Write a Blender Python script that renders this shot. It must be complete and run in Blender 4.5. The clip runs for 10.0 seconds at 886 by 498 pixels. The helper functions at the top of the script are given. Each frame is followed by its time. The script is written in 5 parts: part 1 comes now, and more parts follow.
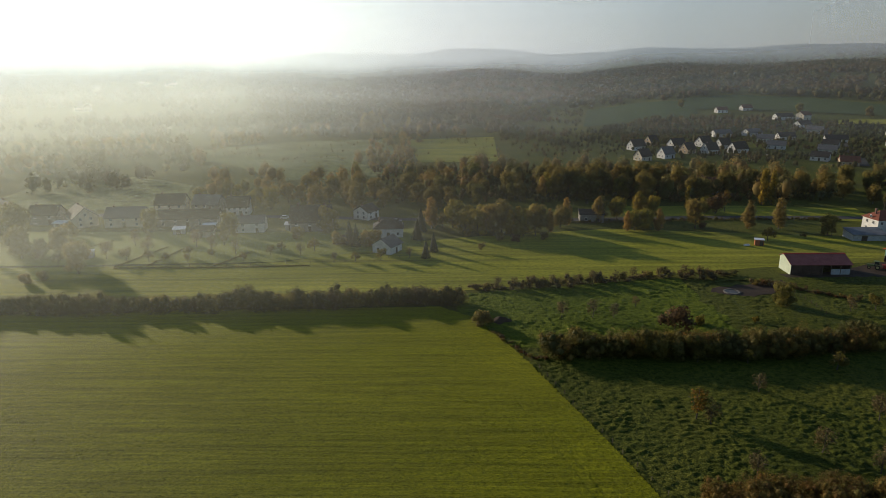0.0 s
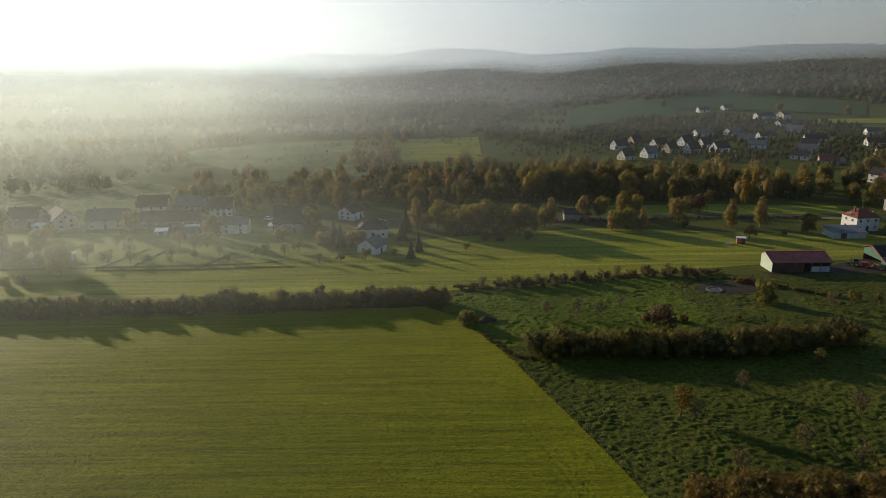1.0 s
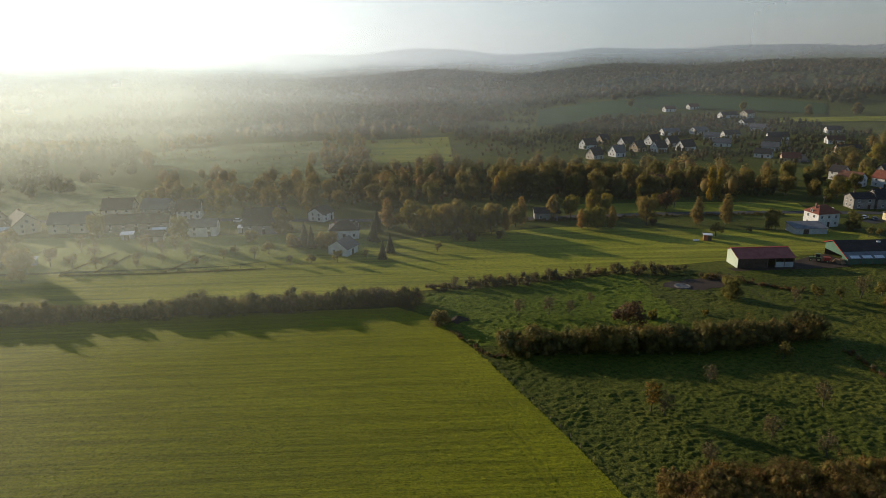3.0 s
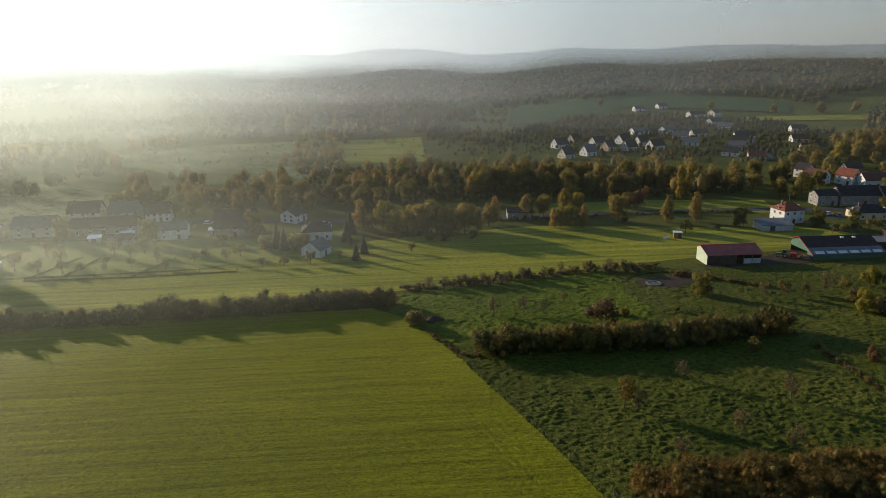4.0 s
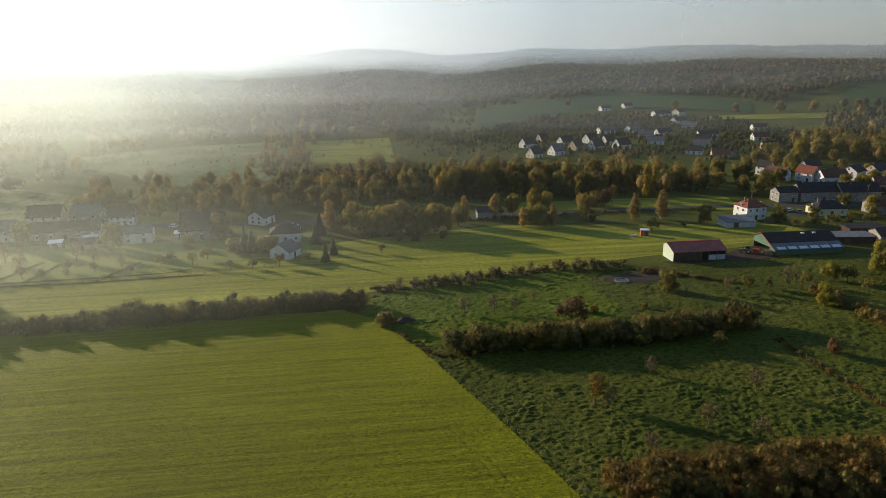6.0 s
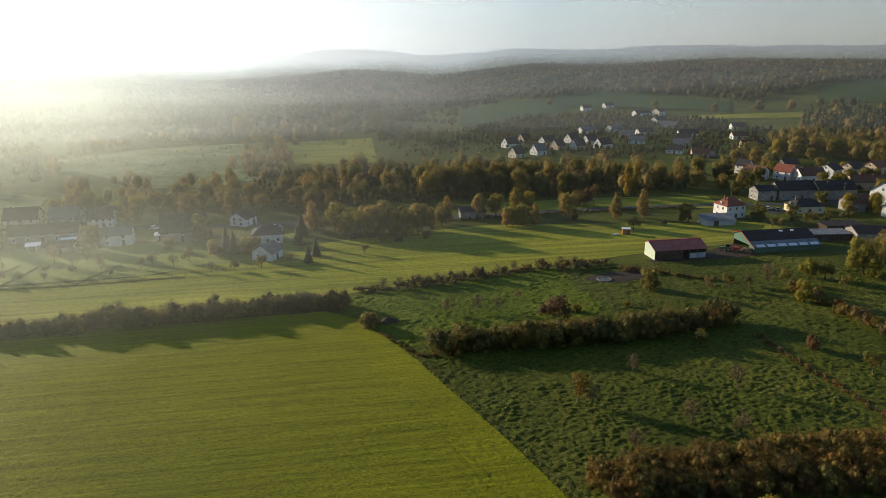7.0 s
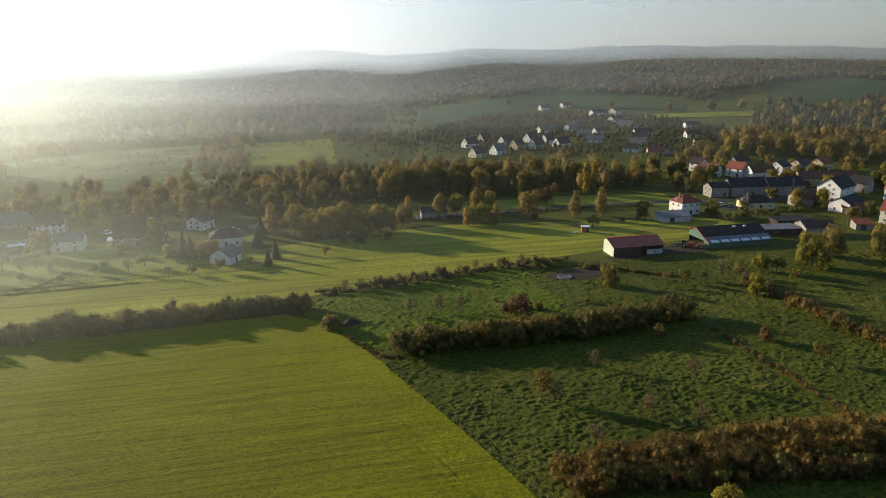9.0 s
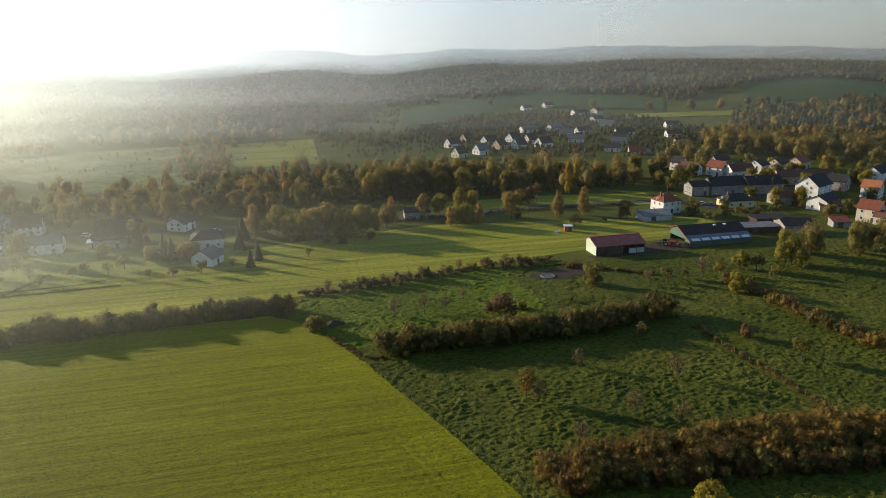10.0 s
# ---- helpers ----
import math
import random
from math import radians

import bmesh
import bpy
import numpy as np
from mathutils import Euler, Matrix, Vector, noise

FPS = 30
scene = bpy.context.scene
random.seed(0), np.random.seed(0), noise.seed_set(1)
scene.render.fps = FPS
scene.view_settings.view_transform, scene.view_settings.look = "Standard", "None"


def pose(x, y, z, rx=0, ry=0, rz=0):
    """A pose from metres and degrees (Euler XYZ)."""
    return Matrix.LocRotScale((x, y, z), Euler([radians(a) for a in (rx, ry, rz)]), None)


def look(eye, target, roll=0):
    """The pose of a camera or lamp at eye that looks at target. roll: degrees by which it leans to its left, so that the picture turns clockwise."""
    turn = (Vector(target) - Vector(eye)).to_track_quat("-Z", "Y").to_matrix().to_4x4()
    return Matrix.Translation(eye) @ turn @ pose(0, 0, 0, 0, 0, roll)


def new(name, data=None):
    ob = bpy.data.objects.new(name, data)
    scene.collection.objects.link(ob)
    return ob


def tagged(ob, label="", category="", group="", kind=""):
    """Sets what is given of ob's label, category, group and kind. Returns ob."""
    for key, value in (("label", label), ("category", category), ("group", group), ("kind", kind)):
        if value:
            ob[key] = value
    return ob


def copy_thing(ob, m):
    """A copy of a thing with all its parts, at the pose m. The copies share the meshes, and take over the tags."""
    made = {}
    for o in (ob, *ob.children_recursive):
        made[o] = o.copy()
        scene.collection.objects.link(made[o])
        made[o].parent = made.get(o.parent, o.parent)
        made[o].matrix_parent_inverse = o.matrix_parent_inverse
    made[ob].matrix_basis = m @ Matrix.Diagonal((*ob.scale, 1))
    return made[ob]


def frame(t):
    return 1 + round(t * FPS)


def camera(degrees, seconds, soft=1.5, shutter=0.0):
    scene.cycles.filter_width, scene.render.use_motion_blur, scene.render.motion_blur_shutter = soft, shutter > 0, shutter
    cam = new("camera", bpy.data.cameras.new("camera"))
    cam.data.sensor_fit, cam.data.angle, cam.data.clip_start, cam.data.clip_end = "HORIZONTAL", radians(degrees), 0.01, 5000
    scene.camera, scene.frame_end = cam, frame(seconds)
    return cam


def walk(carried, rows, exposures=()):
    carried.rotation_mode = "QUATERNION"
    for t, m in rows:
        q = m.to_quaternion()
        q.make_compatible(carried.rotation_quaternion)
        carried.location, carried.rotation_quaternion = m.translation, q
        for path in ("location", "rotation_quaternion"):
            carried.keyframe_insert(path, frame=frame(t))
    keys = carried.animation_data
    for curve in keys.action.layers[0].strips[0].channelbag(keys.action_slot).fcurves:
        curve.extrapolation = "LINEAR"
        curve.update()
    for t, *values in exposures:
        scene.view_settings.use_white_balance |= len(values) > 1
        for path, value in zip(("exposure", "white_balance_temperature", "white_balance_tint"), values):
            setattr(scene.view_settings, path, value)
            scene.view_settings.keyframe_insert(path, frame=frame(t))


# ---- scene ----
# The camera hangs still over a field and turns slowly to its right.
EYE, TILT, LEAN = 70.0, -16.18, -0.36
cam = camera(66.85, 10.0, soft=0.6)
TURNS = [(0.0, 0.0), (0.5, 0.71), (1.0, 1.33), (1.5, 1.86), (2.0, 2.41), (2.5, 2.98), (2.7, 3.26), (3.0, 3.85), (3.5, 5.2), (3.8, 5.86), (4.0, 6.18),
         (4.5, 6.81), (5.0, 7.44), (5.5, 8.13), (6.0, 8.83), (6.5, 9.57), (7.0, 10.32), (7.5, 11.0), (8.0, 11.73), (8.5, 12.66), (9.0, 13.72), (9.5, 14.53), (10.0, 15.19)]
walk(cam, [(t, pose(0, 0, EYE, 0, 0, -turn) @ pose(0, 0, 0, 90 + TILT) @ pose(0, 0, 0, 0, 0, LEAN)) for t, turn in TURNS],
     exposures=[(0.0, -0.12), (4.0, 0.15), (10.0, 0.58)])

# ---- light ----
SUN_AZ, SUN_EL = -48.0, 13.0
world = bpy.data.worlds.new("morning_sky")
scene.world = world
world.use_nodes = True
wn = world.node_tree.nodes
sky = wn.new("ShaderNodeTexSky")
sky.sky_type, sky.sun_disc = "NISHITA", False
sky.sun_elevation, sky.sun_rotation = radians(SUN_EL), radians(SUN_AZ)
sky.air_density, sky.dust_density, sky.ozone_density, sky.altitude = 1.0, 0.8, 2.5, 200
world.node_tree.links.new(sky.outputs[0], wn["Background"].inputs[0])
wn["Background"].inputs[1].default_value = 0.122
sun = new("sun", bpy.data.lights.new("sun", "SUN"))
sun.data.energy, sun.data.angle, sun.data.color = 5.0, radians(0.6), (1.0, 0.86, 0.66)
to_sun = Vector((math.sin(radians(SUN_AZ)) * math.cos(radians(SUN_EL)), math.cos(radians(SUN_AZ)) * math.cos(radians(SUN_EL)), math.sin(radians(SUN_EL))))
sun.matrix_world = look((0, 0, 300), Vector((0, 0, 300)) - to_sun)


# ---- materials ----
def material(name):
    m = bpy.data.materials.new(name)
    m.use_nodes = True
    return m, m.node_tree.nodes, m.node_tree.links, m.node_tree.nodes["Principled BSDF"]


def ramp_of(nodes, links, fac, colours, lo=0.3, hi=0.7):
    r = nodes.new("ShaderNodeValToRGB")
    r.color_ramp.elements[0].position, r.color_ramp.elements[1].position = lo, hi
    r.color_ramp.elements[0].color, r.color_ramp.elements[1].color = (*colours[0], 1), (*colours[-1], 1)
    for k, c in enumerate(colours[1:-1]):
        e = r.color_ramp.elements.new(lo + (hi - lo) * (k + 1) / (len(colours) - 1))
        e.color = (*c, 1)
    links.new(fac, r.inputs[0])
    return r.outputs[0]


def noise_of(nodes, links, scale, detail=4.0, vector=None, rough=0.55):
    n = nodes.new("ShaderNodeTexNoise")
    n.inputs["Scale"].default_value, n.inputs["Detail"].default_value, n.inputs["Roughness"].default_value = scale, detail, rough
    if vector is not None:
        links.new(vector, n.inputs["Vector"])
    return n.outputs["Fac"]


def mixed(nodes, links, a, b, fac, mode="MIX"):
    m = nodes.new("ShaderNodeMix")
    m.data_type, m.blend_type = "RGBA", mode
    for value, k in ((fac, 0), (a, 6), (b, 7)):
        if isinstance(value, (int, float)):
            m.inputs[k].default_value = value
        elif isinstance(value, tuple):
            m.inputs[k].default_value = (*value, 1)
        else:
            links.new(value, m.inputs[k])
    return m.outputs[2]


def bump_of(nodes, links, fac, strength, distance, shader, before=None):
    b = nodes.new("ShaderNodeBump")
    b.inputs["Strength"].default_value, b.inputs["Distance"].default_value = strength, distance
    links.new(fac, b.inputs["Height"])
    if before is not None:
        links.new(before, b.inputs["Normal"])
    links.new(b.outputs[0], shader.inputs["Normal"])
    return b.outputs[0]


def position(nodes, links, stretch=(1, 1, 1), turn=0.0):
    g = nodes.new("ShaderNodeNewGeometry")
    m = nodes.new("ShaderNodeMapping")
    m.inputs["Scale"].default_value, m.inputs["Rotation"].default_value = stretch, (0, 0, radians(turn))
    links.new(g.outputs["Position"], m.inputs["Vector"])
    return m.outputs[0]


def surface(name, colours, scale, fine=8.0, rough=0.85, bump=0.3, depth=0.02, metal=0.0):
    """A plain matter: two scales of stain and grain, and a fine relief."""
    m, n, l, s = material(name)
    p = position(n, l)
    big = ramp_of(n, l, noise_of(n, l, scale, 5, p), colours)
    grain = noise_of(n, l, scale * fine, 4, p)
    shade = ramp_of(n, l, grain, [(0.78, 0.78, 0.78), (1.0, 1.0, 1.0)], 0.35, 0.6)
    l.new(mixed(n, l, big, shade, 1.0, "MULTIPLY"), s.inputs["Base Color"])
    s.inputs["Roughness"].default_value, s.inputs["Metallic"].default_value = rough, metal
    s.inputs["Specular IOR Level"].default_value = 0.2
    bump_of(n, l, grain, bump, depth, s)
    return m


def turf(name, colours, patch, tuft, relief, rows=None, gloss=0.12, rough=0.8, contrast=1.0, sheen=0.0):
    """Grass: wide patches, tufts, and drilled rows where there are any."""
    m, n, l, s = material(name)
    p = position(n, l)
    wide = ramp_of(n, l, noise_of(n, l, patch, 5, p), colours)
    clump = noise_of(n, l, tuft, 5, p, 0.65)
    # Tuft tone follows the bump height; contrast also paints lit tops and shaded hollows.
    tint = ramp_of(n, l, clump, [(1 - 0.45 * contrast, 1 - 0.4 * contrast, 1 - 0.5 * contrast), (1.0, 1.0, 1.0), (1 + 0.25 * contrast, 1 + 0.2 * contrast, 1.1)], 0.3, 0.72)
    grain = noise_of(n, l, tuft * 4.0, 3, p, 0.7)
    speck = ramp_of(n, l, grain, [(1 - 0.4 * contrast, 1 - 0.36 * contrast, 1 - 0.45 * contrast), (1.0, 1.0, 1.0), (1 + 0.3 * contrast, 1 + 0.25 * contrast, 1.2)], 0.32, 0.68)
    colour = mixed(n, l, mixed(n, l, wide, tint, 1.0, "MULTIPLY"), speck, 1.0, "MULTIPLY")
    both = n.new("ShaderNodeMath")
    both.operation = "ADD"
    l.new(clump, both.inputs[0])
    l.new(grain, both.inputs[1])
    h = both.outputs[0]
    if rows:
        turn, pitch, amount = rows
        q = position(n, l, (0.035 / pitch, 1.0 / pitch, 1.0), turn)
        lines = noise_of(n, l, 1.0, 3, q, 0.6)
        q2 = position(n, l, (0.1 / pitch, 4.0 / pitch, 1.0), turn)
        lines2 = noise_of(n, l, 1.0, 2, q2, 0.6)
        streak = ramp_of(n, l, lines, [(1 - amount,) * 3, (1 + amount * 0.7, 1 + amount * 0.6, 1.0)], 0.35, 0.65)
        streak2 = ramp_of(n, l, lines2, [(1 - amount * 0.7,) * 3, (1 + amount * 0.5,) * 3], 0.3, 0.7)
        colour = mixed(n, l, colour, streak, 1.0, "MULTIPLY")
        colour = mixed(n, l, colour, streak2, 1.0, "MULTIPLY")
        add = n.new("ShaderNodeMath")
        add.operation = "ADD"
        l.new(h, add.inputs[0])
        l.new(lines2, add.inputs[1])
        h = add.outputs[0]
    l.new(colour, s.inputs["Base Color"])
    s.inputs["Roughness"].default_value = rough
    s.inputs["Specular IOR Level"].default_value = gloss
    s.inputs["Specular Tint"].default_value = (0.85, 0.9, 0.2, 1)
    s.inputs["Sheen Weight"].default_value, s.inputs["Sheen Roughness"].default_value = sheen, 0.45
    s.inputs["Sheen Tint"].default_value = (0.95, 0.88, 0.06, 1)
    bump_of(n, l, h, 1.0, relief, s)
    return m


def leaves(name, colours, through_light=0.58, zone_size=0.07, zones=((0.7, 0.75, 0.75), (1.15, 1.05, 0.9))):
    """Leaf clumps: every clump and every tree a little different; light comes through."""
    m, n, l, s = material(name)
    g = n.new("ShaderNodeNewGeometry")
    o = n.new("ShaderNodeObjectInfo")
    tree = noise_of(n, l, zone_size, 3, position(n, l))
    per_leaf = ramp_of(n, l, g.outputs["Random Per Island"], colours, 0.0, 1.0)
    shift = ramp_of(n, l, o.outputs["Random"], [(0.82, 0.86, 0.88), (1.0, 1.0, 1.0), (1.12, 1.04, 0.9)], 0.0, 1.0)
    zone = ramp_of(n, l, tree, list(zones), 0.36, 0.64)
    colour = mixed(n, l, mixed(n, l, per_leaf, shift, 1.0, "MULTIPLY"), zone, 1.0, "MULTIPLY")
    l.new(colour, s.inputs["Base Color"])
    s.inputs["Roughness"].default_value = 0.7
    s.inputs["Specular IOR Level"].default_value = 0.2
    t = n.new("ShaderNodeBsdfTranslucent")
    l.new(colour, t.inputs["Color"])
    mix = n.new("ShaderNodeMixShader")
    mix.inputs[0].default_value = through_light
    l.new(s.outputs[0], mix.inputs[1])
    l.new(t.outputs[0], mix.inputs[2])
    l.new(mix.outputs[0], n["Material Output"].inputs["Surface"])
    return m


def tiles(name, colours, pitch=0.35):
    m, n, l, s = material(name)
    p = position(n, l)
    c = n.new("ShaderNodeTexCoord")
    w = n.new("ShaderNodeTexWave")
    w.wave_type, w.bands_direction, w.wave_profile = "BANDS", "Z", "SAW"
    w.inputs["Scale"].default_value, w.inputs["Distortion"].default_value = 0.9 / pitch / 3.0, 0.3
    l.new(c.outputs["Object"], w.inputs["Vector"])
    big = ramp_of(n, l, noise_of(n, l, 0.7, 6, p, 0.7), colours)
    line = ramp_of(n, l, w.outputs["Fac"], [(0.75, 0.75, 0.75), (1, 1, 1)], 0.0, 0.4)
    l.new(mixed(n, l, big, line, 1.0, "MULTIPLY"), s.inputs["Base Color"])
    s.inputs["Roughness"].default_value = 0.8
    s.inputs["Specular IOR Level"].default_value = 0.2
    bump_of(n, l, w.outputs["Fac"], 0.5, 0.03, s)
    return m


WALLS = {
    "white": surface("white_render", [(0.54, 0.52, 0.48), (0.72, 0.70, 0.66)], 0.5),
    "cream": surface("cream_render", [(0.48, 0.42, 0.32), (0.64, 0.56, 0.44)], 0.5),
    "grey": surface("grey_render", [(0.20, 0.185, 0.16), (0.32, 0.29, 0.26)], 0.5),
    "tan": surface("tan_render", [(0.42, 0.31, 0.20), (0.56, 0.43, 0.29)], 0.5),
    "yellow": surface("yellow_render", [(0.55, 0.46, 0.26), (0.68, 0.58, 0.34)], 0.5),
}
ROOFS = {
    "slate": tiles("dark_slate", [(0.020, 0.018, 0.019), (0.048, 0.043, 0.042)]),
    "grey_tile": tiles("grey_tile", [(0.09, 0.09, 0.092), (0.16, 0.155, 0.15)]),
    "brown_tile": tiles("brown_tile", [(0.10, 0.045, 0.03), (0.18, 0.085, 0.055)]),
    "red_tile": tiles("red_tile", [(0.15, 0.045, 0.028), (0.24, 0.08, 0.048)]),
    "orange_tile": tiles("orange_tile", [(0.27, 0.10, 0.045), (0.38, 0.16, 0.075)]),
}
M_GLASS, gn, gl, gs = material("window_glass")
gs.inputs["Base Color"].default_value, gs.inputs["Roughness"].default_value = (0.02, 0.025, 0.03, 1), 0.08
M_FRAME = surface("window_paint", [(0.55, 0.55, 0.53), (0.7, 0.7, 0.68)], 2.0, rough=0.5)
M_WOOD = surface("weathered_wood", [(0.10, 0.075, 0.05), (0.2, 0.15, 0.1)], 1.5)
M_DOOR = surface("dark_door", [(0.06, 0.045, 0.035), (0.12, 0.09, 0.06)], 1.5)
M_BARK = surface("bark", [(0.06, 0.05, 0.04), (0.14, 0.115, 0.09)], 2.0, bump=0.6, depth=0.03)
M_PALE_BARK = surface("pale_bark", [(0.2, 0.18, 0.16), (0.4, 0.38, 0.34)], 2.0, bump=0.6, depth=0.03)
M_BRICK = surface("chimney_brick", [(0.12, 0.065, 0.05), (0.2, 0.115, 0.09)], 2.0)
M_GROUND = turf("pasture_turf", [(0.055, 0.068, 0.012), (0.081, 0.092, 0.015), (0.113, 0.114, 0.021)], 0.035, 0.9, 0.3, contrast=1.6)
M_CROP = turf("young_crop", [(0.145, 0.166, 0.003), (0.19, 0.204, 0.004), (0.236, 0.238, 0.006)], 0.02, 2.4, 0.3, rows=(-4.0, 1.1, 0.36), gloss=0.08, rough=0.62, contrast=2.1, sheen=0.36)
M_MEADOW = turf("mown_meadow", [(0.2, 0.207, 0.018), (0.24, 0.243, 0.028), (0.28, 0.268, 0.042)], 0.02, 0.8, 0.12, rows=(5.0, 4.0, 0.3))
M_PALE = turf("pale_pasture", [(0.10, 0.125, 0.035), (0.16, 0.18, 0.07), (0.22, 0.235, 0.11)], 0.03, 0.22, 0.6, contrast=1.7)
M_FARFIELD = turf("far_crop", [(0.034, 0.062, 0.018), (0.047, 0.077, 0.023)], 0.01, 0.3, 0.1, rows=(20.0, 9.0, 0.12))
M_LUSH = turf("lush_pasture", [(0.075, 0.105, 0.008), (0.10, 0.13, 0.010), (0.13, 0.155, 0.016)], 0.035, 0.9, 0.3, contrast=1.4)
M_GARDEN = turf("garden_lawn", [(0.16, 0.185, 0.03), (0.22, 0.232, 0.05)], 0.04, 0.7, 0.15)
M_ROAD = surface("asphalt", [(0.045, 0.045, 0.047), (0.075, 0.073, 0.07)], 0.3)
M_MUD = surface("farmyard_mud", [(0.035, 0.023, 0.015), (0.07, 0.047, 0.032)], 0.25, bump=0.8, depth=0.1)
M_STONE = surface("trodden_concrete", [(0.09, 0.084, 0.075), (0.18, 0.17, 0.15)], 1.0)
L_GREEN = leaves("green_leaves", [(0.13, 0.13, 0.03), (0.185, 0.172, 0.04), (0.24, 0.208, 0.05)])
L_OLIVE = leaves("olive_leaves", [(0.20, 0.168, 0.045), (0.255, 0.203, 0.055), (0.31, 0.238, 0.065)])
L_YELLOW = leaves("yellow_leaves", [(0.196, 0.149, 0.017), (0.310, 0.230, 0.023), (0.391, 0.287, 0.046)])
L_ORANGE = leaves("orange_leaves", [(0.27, 0.18, 0.045), (0.35, 0.235, 0.06), (0.41, 0.285, 0.08)])
L_RUSSET = leaves("russet_leaves", [(0.11, 0.065, 0.03), (0.16, 0.09, 0.04), (0.19, 0.12, 0.045)])
L_RUSTY = leaves("rusty_leaves", [(0.11, 0.10, 0.02), (0.19, 0.13, 0.025), (0.22, 0.10, 0.03)])
L_BRAMBLE = leaves("bramble_leaves", [(0.12, 0.115, 0.035), (0.17, 0.14, 0.04), (0.18, 0.11, 0.05), (0.15, 0.14, 0.04)])
L_HEDGE = leaves("dark_hedge_leaves", [(0.105, 0.10, 0.027), (0.12, 0.108, 0.029), (0.135, 0.114, 0.032), (0.13, 0.12, 0.028), (0.14, 0.103, 0.033)], 0.34)
L_AUTUMN = leaves("mixed_autumn_leaves", [(0.18, 0.16, 0.034), (0.22, 0.17, 0.038), (0.24, 0.125, 0.04), (0.2, 0.155, 0.04), (0.2, 0.10, 0.038), (0.15, 0.14, 0.033)], 0.42, 0.16, ((0.75, 0.85, 0.8), (1.0, 1.0, 0.95), (1.15, 1.08, 0.85), (1.12, 0.88, 0.75)))
L_APPLE = leaves("yellowing_leaves", [(0.12, 0.12, 0.03), (0.17, 0.15, 0.035), (0.20, 0.16, 0.05)])
L_LIME = leaves("yellow_green_leaves", [(0.2, 0.185, 0.025), (0.3, 0.255, 0.035), (0.4, 0.315, 0.05)])
L_DARK = leaves("dark_needles", [(0.015, 0.028, 0.012), (0.028, 0.045, 0.018), (0.04, 0.055, 0.02)], 0.15)
L_TWIG = leaves("sparse_brown_leaves", [(0.10, 0.075, 0.035), (0.15, 0.115, 0.05), (0.20, 0.15, 0.07)], 0.3)
L_VALLEY = leaves("valley_tree_leaves", [(0.172, 0.15, 0.052), (0.22, 0.184, 0.062), (0.265, 0.206, 0.07), (0.285, 0.206, 0.076)], 0.58, 0.045, ((0.6, 0.72, 0.7), (1.0, 1.0, 0.95), (1.25, 1.1, 0.85), (1.1, 0.85, 0.75), (0.85, 1.0, 0.8)))
L_WOODS = leaves("autumn_woods", [(0.062, 0.072, 0.03), (0.084, 0.088, 0.034), (0.107, 0.1, 0.04), (0.128, 0.102, 0.041)], 0.5, 0.012, ((0.5, 0.62, 0.66), (0.9, 1.0, 0.9), (1.2, 1.05, 0.85), (1.1, 0.8, 0.7), (0.8, 0.95, 0.8)))


# ---- mesh tools ----
class Mesh:
    """Gathers points and faces of one mesh."""

    def __init__(self):
        self.v, self.f = [], []

    def face(self, *points):
        k = len(self.v)
        self.v += [tuple(p) for p in points]
        self.f.append(tuple(range(k, k + len(points))))
        return self

    def box(self, x0, y0, z0, x1, y1, z1):
        k = len(self.v)
        self.v += [(x, y, z) for z in (z0, z1) for x, y in ((x0, y0), (x1, y0), (x1, y1), (x0, y1))]
        self.f += [tuple(k + i for i in q) for q in ((3, 2, 1, 0), (4, 5, 6, 7), (0, 1, 5, 4), (1, 2, 6, 5), (2, 3, 7, 6), (3, 0, 4, 7))]
        return self

    def prism(self, outline, a, b):
        """A solid from an outline of points at a, moved to the same outline at b (functions of a point)."""
        k, n = len(self.v), len(outline)
        self.v += [tuple(a(p)) for p in outline] + [tuple(b(p)) for p in outline]
        self.f += [tuple(k + i for i in reversed(range(n))), tuple(k + n + i for i in range(n))]
        self.f += [(k + i, k + (i + 1) % n, k + n + (i + 1) % n, k + n + i) for i in range(n)]
        return self

    def tube(self, p, q, r0, r1, sides=6):
        p, q = Vector(p), Vector(q)
        d = (q - p).normalized()
        u = d.orthogonal().normalized()
        w = d.cross(u)
        k = len(self.v)
        for c, r in ((p, r0), (q, r1)):
            for i in range(sides):
                a = 2 * math.pi * i / sides
                self.v.append(tuple(c + r * (math.cos(a) * u + math.sin(a) * w)))
        self.f += [(k + i, k + (i + 1) % sides, k + sides + (i + 1) % sides, k + sides + i) for i in range(sides)]
        self.f += [tuple(k + i for i in reversed(range(sides))), tuple(k + sides + i for i in range(sides))]
        return self

    def data(self, name, mat):
        me = bpy.data.meshes.new(name)
        me.from_pydata(self.v, [], self.f)
        me.materials.append(mat)
        me.update()
        return me


def part(name, mesh, mat, parent, label="", m=None):
    ob = new(name, mesh if isinstance(mesh, bpy.types.Mesh) else mesh.data(name, mat))
    ob.parent = parent
    if m is not None:
        ob.matrix_basis = m
    return tagged(ob, label)


def thing(name, label, category, m, group=""):
    ob = new(name)
    ob.empty_display_size = 0.5
    ob.matrix_basis = m
    return tagged(ob, label, category, group)


